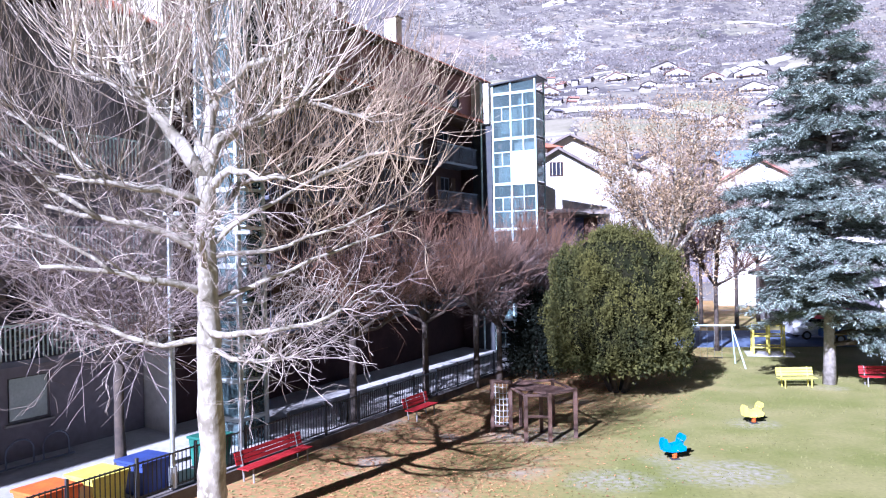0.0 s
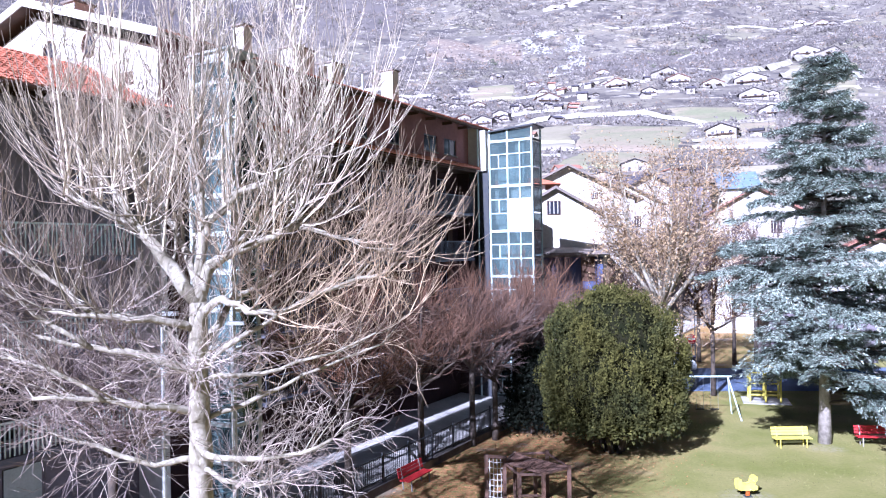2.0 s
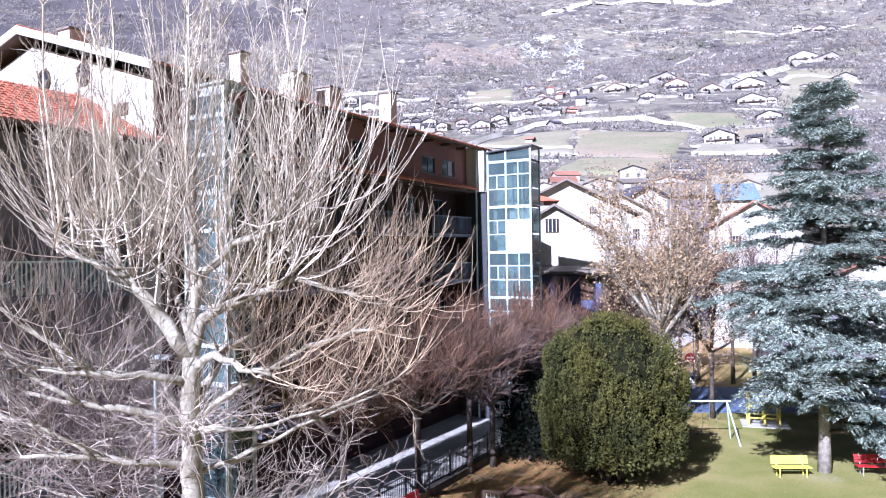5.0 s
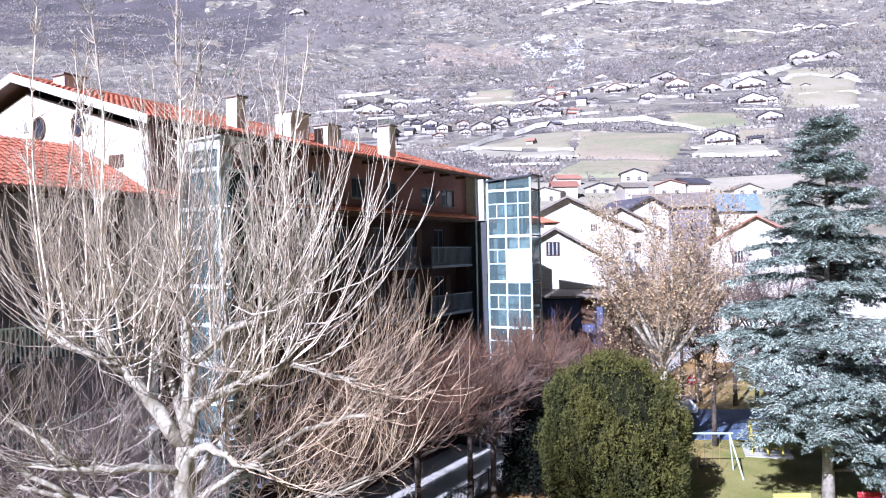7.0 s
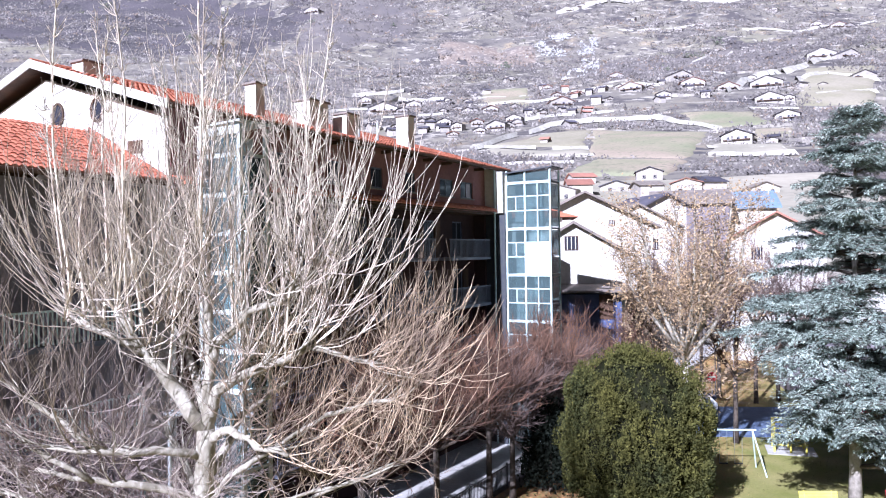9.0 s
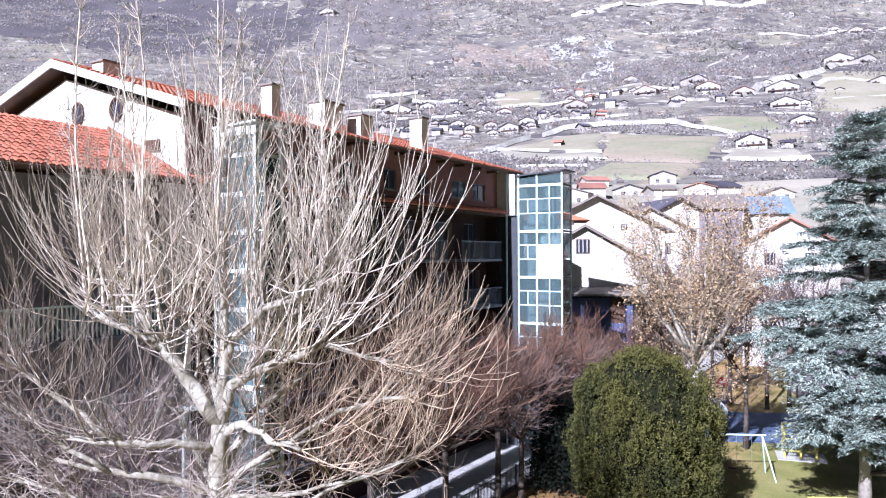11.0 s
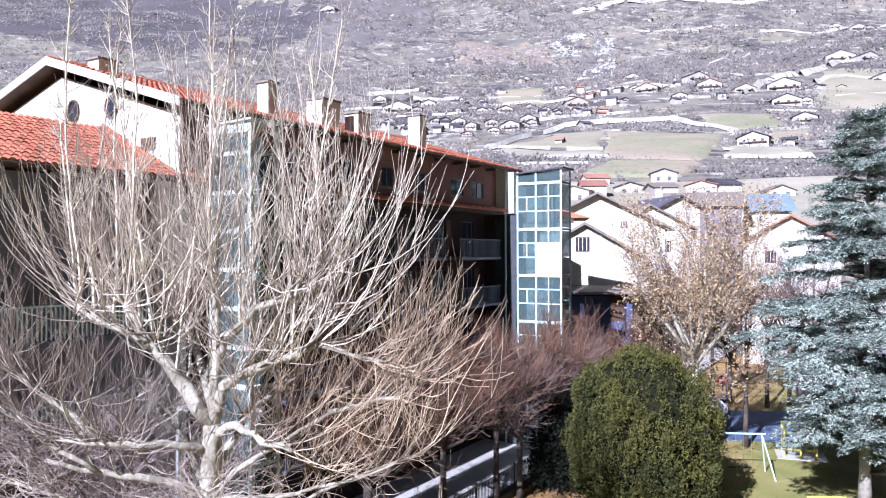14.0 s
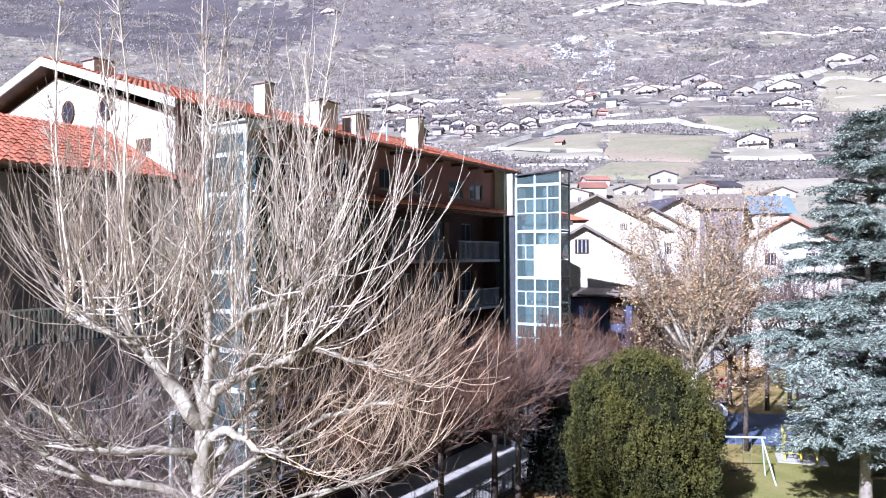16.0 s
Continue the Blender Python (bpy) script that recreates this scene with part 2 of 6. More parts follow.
def hill_material():
    """Slope of bare woods, bleached grass and olive meadow in patches of many sizes."""
    m = mat("hillside", (0.152, 0.14, 0.132), (0.225, 0.207, 0.172), 0.008, 0.95, 0, fine=0.12, c=(0.088, 0.081, 0.082))
    t = m.node_tree
    bsdf = t.nodes["Principled BSDF"]
    link = bsdf.inputs["Base Color"].links[0]
    source = link.from_socket
    coord = t.nodes.new("ShaderNodeTexCoord")
    for scale, lo, hi, tint in ((0.006, 0.54, 0.66, (0.195, 0.185, 0.14)), (0.017, 0.57, 0.66, (0.27, 0.225, 0.165)), (0.011, 0.52, 0.60, (0.087, 0.079, 0.083)), (0.03, 0.56, 0.62, (0.075, 0.07, 0.078)), (0.045, 0.56, 0.63, (0.36, 0.335, 0.30))):
        tex = t.nodes.new("ShaderNodeTexNoise")
        tex.inputs["Scale"].default_value, tex.inputs["Detail"].default_value = scale, 8.0
        tex.inputs["Roughness"].default_value = 0.62
        ramp = t.nodes.new("ShaderNodeMapRange")
        ramp.inputs[1].default_value, ramp.inputs[2].default_value = lo, hi
        mix = t.nodes.new("ShaderNodeMixRGB")
        mix.inputs[2].default_value = (*tint, 1)
        t.links.new(coord.outputs["Object"], tex.inputs["Vector"])
        t.links.new(tex.outputs[0], ramp.inputs[0]), t.links.new(ramp.outputs[0], mix.inputs[0])
        t.links.new(source, mix.inputs[1])
        source = mix.outputs[0]
    t.links.new(source, bsdf.inputs["Base Color"])
    return m


M["lawn"], M["hill"] = ground_material(), hill_material()


# ---- building blocks ----
class Mesh:
    """Vertices and faces of one part, gathered piece by piece."""

    def __init__(self):
        self.v, self.f = [], []

    def add(self, verts, faces):
        k = len(self.v)
        self.v.extend(tuple(p) for p in verts)
        self.f.extend(tuple(i + k for i in q) for q in faces)
        return self

    def box(self, x0, x1, y0, y1, z0, z1, m=None):
        pts = [Vector((x, y, z)) for z in (z0, z1) for y in (y0, y1) for x in (x0, x1)]
        if m is not None:
            pts = [m @ p for p in pts]
        return self.add(pts, [(0, 2, 3, 1), (4, 5, 7, 6), (0, 1, 5, 4), (2, 6, 7, 3), (0, 4, 6, 2), (1, 3, 7, 5)])

    def tube(self, pts, radii, sides=6, cap=True):
        pts = [Vector(p) for p in pts]
        rings = []
        for i, p in enumerate(pts):
            d = (pts[min(i + 1, len(pts) - 1)] - pts[max(i - 1, 0)])
            d = d.normalized() if d.length > 1e-6 else Vector((0, 0, 1))
            a = d.cross(Vector((0.31, 0.95, 0.05)))
            a = a.normalized() if a.length > 1e-3 else d.cross(Vector((1, 0, 0))).normalized()
            b = d.cross(a)
            r = radii[i] if not isinstance(radii, float) else radii
            rings.append([p + (a * math.cos(w) + b * math.sin(w)) * r for w in (2 * math.pi * k / sides for k in range(sides))])
        verts = [q for ring in rings for q in ring]
        faces = []
        for i in range(len(pts) - 1):
            for k in range(sides):
                j = (k + 1) % sides
                faces.append((i * sides + k, i * sides + j, (i + 1) * sides + j, (i + 1) * sides + k))
        if cap:
            faces.append(tuple(range(sides))[::-1])
            faces.append(tuple((len(pts) - 1) * sides + k for k in range(sides)))
        return self.add(verts, faces)

    def data(self, name, material, smooth=False):
        me = bpy.data.meshes.new(name)
        me.from_pydata(self.v, [], self.f)
        me.materials.append(material)
        if smooth:
            me.shade_smooth()
        me.update()
        return me


def part(name, mesh, material, parent, label="", smooth=False, at=None, kind=""):
    data = mesh if isinstance(mesh, bpy.types.Mesh) else mesh.data(name, material, smooth)
    ob = new(name, data)
    ob.parent = parent
    if at is not None:
        ob.matrix_basis = at
    return tagged(ob, label, kind=kind)


def thing(name, label, category, m=None, group="", kind=""):
    ob = new(name)
    ob.empty_display_size = 0.3
    if m is not None:
        ob.matrix_basis = m
    return tagged(ob, label, category, group, kind)


def setting(name, mesh, material, label, category="", smooth=False):
    ob = new(name, mesh.data(name, material, smooth))
    return tagged(ob, label, category or name.split("_")[0], kind="structure")


def wall_mesh(mesh, u0, u1, z0, z1, n0, n1, holes):
    """A wall along u from z0 to z1, n0 to n1 thick, with real rectangular openings (u0, u1, z0, z1)."""
    us = sorted({u0, u1, *[h[0] for h in holes], *[h[1] for h in holes]})
    zs = sorted({z0, z1, *[h[2] for h in holes], *[h[3] for h in holes]})
    nu, nz = len(us), len(zs)

    def solid(i, j):
        if not (0 <= i < nu - 1 and 0 <= j < nz - 1):
            return False
        um, zm = (us[i] + us[i + 1]) / 2, (zs[j] + zs[j + 1]) / 2
        return not any(h[0] < um < h[1] and h[2] < zm < h[3] for h in holes)

    def at(i, j, s):
        return (i * nz + j) * 2 + s

    faces = []
    for i in range(nu - 1):
        for j in range(nz - 1):
            if not solid(i, j):
                continue
            a, b, c, d = (i, j), (i + 1, j), (i + 1, j + 1), (i, j + 1)
            faces.append((at(*a, 0), at(*b, 0), at(*c, 0), at(*d, 0)))
            faces.append((at(*d, 1), at(*c, 1), at(*b, 1), at(*a, 1)))
            for p, q, ni, nj in ((a, b, i, j - 1), (b, c, i + 1, j), (c, d, i, j + 1), (d, a, i - 1, j)):
                if not solid(ni, nj):
                    faces.append((at(*q, 0), at(*p, 0), at(*p, 1), at(*q, 1)))
    used = sorted({k for f in faces for k in f})
    where = {k: n for n, k in enumerate(used)}
    every = [(u, n, z) for u in us for z in zs for n in (n0, n1)]
    return mesh.add([every[k] for k in used], [tuple(where[k] for k in f) for f in faces])


# ---- ground and mountain ----
PROFILE_Y = [-400, 92, 130, 180, 260, 400, 600, 800, 1100, 1500, 2000, 2700, 3600]
PROFILE_Z = [0, 0, 4, 14, 30, 58, 105, 158, 250, 400, 640, 1060, 1700]


def height(x, y):
    if y < 92:
        return 0.0
    z = float(np.interp(y, PROFILE_Y, PROFILE_Z))
    k = min(1.0, (y - 92) / 300)
    z += k * 0.045 * y * noise.fractal(Vector((x / 420, y / 420, 3.1)), 1.0, 2.1, 4) * 0.6
    z += min(1.0, (y - 92) / 150) * -0.00006 * x * max(0, -x)
    return z + k * 0.06 * max(0.0, x) * 0.3


def build_ground():
    ys = [-150, -60, -20] + list(range(-10, 92, 6)) + [92]
    y = 92.0
    while y < 3500:
        y += max(5.0, (y - 60) * 0.035)
        ys.append(y)
    cols = 120
    mesh = Mesh()
    for y in ys:
        half = 190 + max(0.0, y) * 0.95
        for i in range(cols + 1):
            x = (i / cols * 2 - 1) * half
            mesh.v.append((x, y, height(x, y)))
    near = 0
    for r in range(len(ys) - 1):
        for i in range(cols):
            a = r * (cols + 1) + i
            mesh.f.append((a, a + 1, a + cols + 2, a + cols + 1))
        if ys[r + 1] <= 92:
            near = len(mesh.f)
    ob = new("ground", mesh.data("ground", M["lawn"], True))
    ob.data.materials.append(M["hill"])
    for k, p in enumerate(ob.data.polygons):
        p.material_index = 0 if k < near else 1
    tagged(ob, "park lawn and the mountainside that rises behind the town", "ground", kind="structure")


build_ground()

# the frame of the long apartment building: u along its front, n into it
AXIS = radians(24)
FRONT = Matrix.Translation((-0.7, 47.1, 0)) @ Matrix(((math.sin(AXIS), -math.cos(AXIS), 0, 0), (math.cos(AXIS), math.sin(AXIS), 0, 0), (0, 0, 1, 0), (0, 0, 0, 1)))


STREET = 0.25
road = Mesh().box(-75, 60, -3.6, 14, -0.3, STREET)
road.v = [(u, n, (STREET + (0.5 if n > 0 else 0)) if z > 0 else z) for u, n, z in road.v]
road.v = [(u, min(n, 2.6), z) for u, n, z in road.v]
ob = setting("road_1", road, M["paving"], "pale worn street between the fence and the apartment building", "road")
ob.matrix_basis = FRONT
wall = Mesh().box(-75, 2.5, -3.95, -3.604, -0.3, STREET + 0.1)
ob = setting("kerb", wall, M["kerb"], "low dark stone kerb wall under the park fence", "kerb")
ob.matrix_basis = FRONT
ob = setting("road_2", Mesh().box(-2, 75, 50.5, 60, -0.2, 0.03), M["asphalt"], "bluish asphalt street behind the playground", "road")


# ---- the long apartment building ----
def tile_data(name, w=0.24, l=0.40):
    """One clay roof tile: a shallow barrel along y, from its upper end down to its lower lip."""
    t = Mesh()
    arc = [(-0.5, 0.0), (-0.28, 0.045), (0.0, 0.06), (0.28, 0.045), (0.5, 0.0)]
    for y, lift in ((0.0, 0.0), (-l, 0.035)):
        t.v += [(x * w, y, z + lift) for x, z in arc]
    t.v += [(x * w, -l, 0.0) for x, z in arc]
    t.f += [(k, k + 5, k + 6, k + 1) for k in range(4)] + [(5 + k, 10 + k, 11 + k, 6 + k) for k in range(4)]
    return t


TILE = tile_data("tile")
TILE_MESH = TILE.data("tile", M["tile"])


def tiled_slope(parent, m, width, length, pieces=0, inside=None):
    """Courses of tiles on a slope: m has x along the eave, y up the slope; pieces: how many are parts of their own."""
    rest, rng, made = Mesh(), random.Random(5), 0
    rows, cols = int(length / 0.33), int(width / 0.24)
    for r in range(rows):
        for c in range(cols):
            x, y = (c + 0.5) * 0.24, (r + 1) * 0.33 + 0.05
            if inside and not inside(x, y):
                continue
            at = m @ pose(x + rng.uniform(-0.01, 0.01), y, 0.012 + rng.uniform(0, 0.012), rng.uniform(-1.5, 1.5), 0, rng.uniform(-1.5, 1.5))
            if made < pieces:
                part("tile", TILE_MESH, None, parent, at=at)
                made += 1
            else:
                rest.add([at @ Vector(p) for p in TILE.v], TILE.f)
    if rest.f:
        part("tiles", rest, M["tile_joined"], parent, "joined courses of red clay tiles", kind="stuff")


EAVE, PITCH = 17.45, math.atan(2.35 / 7.6)
RIDGE_N = 7.6
U0, U1 = -25.6, 1.2

building = thing("apartment_building", "four-storey brown and white apartment building with a red tiled roof", "building", FRONT @ Matrix.Translation((0, 0, -0.12)))
attic = [(-6.65, -5.15, 15.5, 16.45), (-4.3, -2.8, 15.5, 16.45), (-10.2, -9.2, 15.5, 16.5), (-13.2, -12.2, 15.5, 16.5), (-16.5, -15.5, 15.5, 16.5), (-20, -19, 15.5, 16.5)]
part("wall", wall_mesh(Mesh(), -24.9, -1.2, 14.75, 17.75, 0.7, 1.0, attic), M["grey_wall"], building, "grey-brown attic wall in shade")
floors = []
for k, z in enumerate((3.6, 6.4, 9.2, 12.0)):
    for u in (-23.2, -20.0, -16.8, -13.6, -10.4, -7.2, -3.9):
        floors.append((u, u + 1.2, z + 0.05, z + 2.15))
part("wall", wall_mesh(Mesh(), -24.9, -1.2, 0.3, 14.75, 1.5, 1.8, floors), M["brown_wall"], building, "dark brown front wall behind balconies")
part("wall", Mesh().box(-1.2, -0.9, -0.5, 0.1, 14.7, 17.2), M["white"], building, "sunlit white end fin")
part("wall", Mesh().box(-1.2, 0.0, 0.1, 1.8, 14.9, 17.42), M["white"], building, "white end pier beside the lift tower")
# Same pier as above; its shade is painted by switching white to brown.
part("wall", Mesh().box(-1.2, 0.0, 0.75, 1.8, 0.1, 14.9), M["brown_wall"], building, "lower end pier, its shade put into a brown wall colour")
# Added dark sheet: hides the pale annex and keeps the gap dark.
part("link_panel", Mesh().box(-1.0, 0.0, -0.56, 0.74, 0.3, 14.68), M["steel_dark"], building, "added dark sheet filling the gap beside the lift tower")
part("wall", Mesh().box(-0.3, 0.0, 1.8, 14.5, 0.3, 17.5), M["white"], building, "white end wall")
part("wall", Mesh().box(-24.9, -0.3, 14.2, 14.5, 0.3, 17.5), M["white"], building, "white rear wall")


def gable_wall(u0, u1, z0, ze, n0, n1, apex_n, apex_z):
    g = Mesh()
    prof = [(n0, z0), (n1, z0), (n1, ze), (apex_n, apex_z), (n0, ze)]
    g.v = [(u0, n, z) for n, z in prof] + [(u1, n, z) for n, z in prof]
    g.f = [(0, 1, 2, 3, 4)[::-1], (5, 6, 7, 8, 9)] + [(k, (k + 1) % 5, (k + 1) % 5 + 5, k + 5) for k in range(5)]
    return g


part("gable_wall", gable_wall(-25.0, -24.75, 0.3, 17.15, 0.72, 14.45, 7.6, 19.25), M["white"], building, "sunlit white gable wall")
for n, z, r in ((6.8, 17.8, 0.34), (4.45, 17.75, 0.34)):
    ring, pane = Mesh(), Mesh()
    k = 18
    ring.tube([(-25.04, n + r * math.sin(a), z + r * 1.25 * math.cos(a)) for a in (2 * math.pi * i / k for i in range(k + 1))], 0.05, 5, False)
    pane.v = [(-25.02, n + r * math.sin(2 * math.pi * i / k), z + r * 1.25 * math.cos(2 * math.pi * i / k)) for i in range(k)]
    pane.f = [tuple(range(k))]
    w = part("round_window", ring, M["wood_dark"], building, "dark oval gable window")
    part("pane", pane, M["window"], w)
w = part("window", Mesh().box(-25.05, -25.0, 2.0, 2.75, 16.0, 16.45), M["wood_dark"], building, "small dark gable window")


def opening(parent, u0, u1, z0, z1, n, shutters=False, frame_m="white", deep=0.12):
    """A window in the front: frame, two panes, sill and, if any, folded shutters."""
    f = Mesh()
    b = 0.07
    for a in ((u0, u0 + b, z0, z1), (u1 - b, u1, z0, z1), (u0 + b, u1 - b, z0, z0 + b), (u0 + b, u1 - b, z1 - b, z1), ((u0 + u1) / 2 - 0.03, (u0 + u1) / 2 + 0.03, z0 + b, z1 - b)):
        f.box(a[0], a[1], n + 0.05, n + deep, a[2], a[3])
    win = part("window", f, M[frame_m], parent)
    for a, c in ((u0 + b, (u0 + u1) / 2 - 0.03), ((u0 + u1) / 2 + 0.03, u1 - b)):
        part("pane", Mesh().box(a, c, n + 0.08, n + 0.1, z0 + b, z1 - b), M["window"], win)
    part("window_sill", Mesh().box(u0 - 0.08, u1 + 0.08, n - 0.08, n + 0.04, z0 - 0.07, z0 - 0.01), M["concrete"], win)
    if shutters:
        for a, c in ((u0 - 0.62, u0 - 0.04), (u1 + 0.04, u1 + 0.62)):
            s = Mesh().box(a, c, n - 0.055, n - 0.012, z0, z1)
            part("shutter", s, M["white"] if shutters == 1 else M["wood_dark"], win)


for u0, u1, z0, z1 in attic:
    opening(building, u0, u1, z0, z1, 0.7, False, "rail_shade_blue")
for k, (u0, u1, z0, z1) in enumerate(floors):
    opening(building, u0, u1, z0, z1, 1.5, 2 if k % 3 else 0, "rail_shade_blue")

# overhanging main roof: two tiled slopes, white barge boards, dark soffit
roof = Mesh()
up = (RIDGE_N, 17.45 + 2.35)
for n0, z0 in ((0.0, EAVE), (15.2, EAVE)):
    a, b = (n0, z0), up
    q = [(U0, a[0], a[1]), (U1, a[0], a[1]), (U1, b[0], b[1]), (U0, b[0], b[1])]
    roof.add(q + [(x, y, z - 0.16) for x, y, z in q], [(0, 1, 2, 3), (7, 6, 5, 4), (0, 4, 5, 1), (1, 5, 6, 2), (3, 7, 4, 0)])
main_roof = part("roof", roof, M["wood_dark"], building, "roof deck with a dark timber soffit")
slope = Matrix.Translation((U0, 0.0, EAVE + 0.01)) @ Matrix.Rotation(PITCH, 4, "X")
tiled_slope(main_roof, slope, U1 - U0, 7.95)
for n0, n1 in ((-0.05, 7.6), (15.25, 7.6)):
    bb = Mesh()
    q = [(U0 - 0.06, n0, EAVE - 0.22), (U0 - 0.06, n1, up[1] - 0.2), (U0 - 0.06, n1, up[1] + 0.12), (U0 - 0.06, n0, EAVE + 0.1)]
    bb.add(q + [(x + 0.05, y, z) for x, y, z in q], [(0, 1, 2, 3), (7, 6, 5, 4), (0, 4, 5, 1), (1, 5, 6, 2), (2, 6, 7, 3), (3, 7, 4, 0)])
    part("barge_board", bb, M["white"], building, "thick white barge board")
part("ridge", Mesh().tube([(U0, 7.6, up[1] + 0.05), (U1, 7.6, up[1] + 0.05)], 0.13, 8), M["tile"], main_roof, "rounded ridge tiles")
part("gutter", Mesh().tube([(U0, -0.06, EAVE - 0.06), (U1, -0.06, EAVE - 0.06)], 0.07, 7), M["wood_dark"], building, "dark eave gutter")
for k in range(13):
    u = -24 + k * 1.95
    part("rafter", Mesh().box(u, u + 0.1, 0.05, 0.7, EAVE - 0.26, EAVE - 0.1), M["wood_dark"], building)

# the lower canopy roof over the balconies
can = Mesh()
q = [(-25.0, 0.0, 14.86), (-0.9, 0.0, 14.86), (-0.9, 0.72, 15.08), (-25.0, 0.72, 15.08)]
can.add(q + [(x, y, z - 0.14) for x, y, z in q], [(0, 1, 2, 3), (7, 6, 5, 4), (0, 4, 5, 1), (1, 5, 6, 2), (2, 6, 7, 3), (3, 7, 4, 0)])
canopy = part("canopy_roof", can, M["wood_dark"], building, "narrow tiled canopy over the balconies")
tiled_slope(canopy, Matrix.Translation((-25.0, -0.02, 14.87)) @ Matrix.Rotation(math.atan(0.22 / 0.72), 4, "X"), 24.1, 0.75)
part("gutter", Mesh().tube([(-25.0, -0.07, 14.83), (-0.9, -0.07, 14.83)], 0.06, 7), M["tile"], canopy, "reddish copper gutter")
part("soffit", Mesh().box(-24.9, -1.2, 0.1, 1.5, 14.6, 14.7), M["wood_dark"], building)


def balcony(parent, u0, u1, n0, n1, z, rail="rail_shade_blue", bar=None):
    slab = part("balcony", Mesh().box(u0, u1, n0, n1, z - 0.16, z), M["rail_shade_blue"], parent)
    for a in np.arange(u0 + 0.05, u1, 0.14):
        part("bar", bar or BAR, None, slab, at=Matrix.Translation((float(a), n0 + 0.05, z)))
    r = Mesh().box(u0, u1, n0 + 0.02, n0 + 0.08, z + 0.98, z + 1.04)
    part("handrail", r, M[rail], slab)


BAR = Mesh().box(-0.02, 0.02, -0.012, 0.012, 0.03, 0.98).data("bar", M["rail_shade_blue"])
PALE_BAR = Mesh().box(-0.02, 0.02, -0.012, 0.012, 0.03, 0.98).data("bar", M["steel_white"])
for z in (12.05, 9.3, 6.5, 3.75):
    for u0, u1 in ((-6.5, -1.6), (-13.2, -8.0), (-20.4, -15.2)):
        balcony(building, u0, u1, 0.15, 1.5, z)

# chimneys on the roof
for u, n, w, d, h in ((-8.7, 1.6, 0.6, 0.75, 1.65), (-15.9, 2.0, 1.3, 0.9, 1.15), (-19.8, 1.7, 0.5, 0.6, 1.3), (-13.9, 1.6, 0.9, 0.8, 0.95), (-23.6, 7.0, 0.9, 0.7, 0.45)):
    z = EAVE + n * math.tan(PITCH)
    c = part("chimney", Mesh().box(u - w / 2, u + w / 2, n - d / 2, n + d / 2, z - 0.3, z + h), M["white"], main_roof, "white plastered chimney")
    part("cap", Mesh().box(u - w / 2 - 0.08, u + w / 2 + 0.08, n - d / 2 - 0.08, n + d / 2 + 0.08, z + h, z + h + 0.08), M["slate"], c)
for u, n in ((-13.4, 1.2), (-11.7, 1.3)):
    z = EAVE + n * math.tan(PITCH)
    part("flue", Mesh().tube([(u, n, z - 0.1), (u, n, z + 1.0)], 0.06, 7), M["steel_grey"], main_roof, "thin metal flue")
part("downpipe", Mesh().tube([(-1.28, 0.0, 0.6), (-1.28, 0.0, 17.3)], 0.055, 7), M["steel_white"], building, "white downpipe")

# the lower wing in line with the gable
wing = thing("lower_wing", "lower white wing with a bright red tiled roof", "building", FRONT @ Matrix.Translation((0, 0, -0.22)))
part("wall", wall_mesh(Mesh(), -60, -25.05, 0.3, 14.9, 2.0, 2.3, [(-30.0, -28.6, 2.05, 3.5), (-34, -32.6, 2.05, 3.5), (-30.0, -28.6, 4.25, 6.4)]), M["beige_wall"], wing, "beige front wall with shade in its plaster colour")
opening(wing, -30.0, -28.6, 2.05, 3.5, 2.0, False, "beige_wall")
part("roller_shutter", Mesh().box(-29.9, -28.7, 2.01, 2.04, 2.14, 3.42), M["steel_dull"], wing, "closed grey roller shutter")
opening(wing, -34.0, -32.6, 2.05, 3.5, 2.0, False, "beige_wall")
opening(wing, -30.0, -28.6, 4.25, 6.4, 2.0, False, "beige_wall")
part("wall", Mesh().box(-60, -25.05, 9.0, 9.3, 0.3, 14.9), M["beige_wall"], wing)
part("gable_wall", gable_wall(-25.35, -25.06, 0.3, 14.9, 2.3, 9.0, 5.2, 16.9), M["white"], wing)
wr = Mesh()
for n0, z0 in ((0.62, 15.0), (9.8, 15.0)):
    q = [(-60, n0, z0), (-25.05, n0, z0), (-25.05, 4.9, 17.1), (-60, 4.9, 17.1)]
    wr.add(q + [(x, y, z - 0.15) for x, y, z in q], [(0, 1, 2, 3), (7, 6, 5, 4), (0, 4, 5, 1), (1, 5, 6, 2), (3, 7, 4, 0)])
wing_roof = part("roof", wr, M["wood_dark"], wing, "wing roof deck")
WP = math.atan(2.1 / 4.28)
tiled_slope(wing_roof, Matrix.Translation((-31.2, 0.6, 15.01)) @ Matrix.Rotation(WP, 4, "X"), 6.15, 4.72, 300)
tiled_slope(wing_roof, Matrix.Translation((-45.6, 0.6, 15.01)) @ Matrix.Rotation(WP, 4, "X"), 14.4, 4.72)
part("barge_board", Mesh().add([(-25.1, .55, 14.95), (-25.02, .55, 14.95), (-25.02, 4.9, 17.1), (-25.1, 4.9, 17.1), (-25.1, .55, 15.12), (-25.02, .55, 15.12), (-25.02, 4.9, 17.26), (-25.1, 4.9, 17.26)], [(3, 2, 1, 0), (4, 5, 6, 7), (0, 1, 5, 4), (1, 2, 6, 5), (2, 3, 7, 6), (3, 0, 4, 7)]), M["tile"], wing)
part("gutter", Mesh().tube([(-60, 0.55, 14.95), (-25.05, 0.55, 14.95)], 0.07, 7), M["wood_dark"], wing)
balcony(wing, -40, -26.2, 0.5, 2.0, 4.16, "steel_white", PALE_BAR)
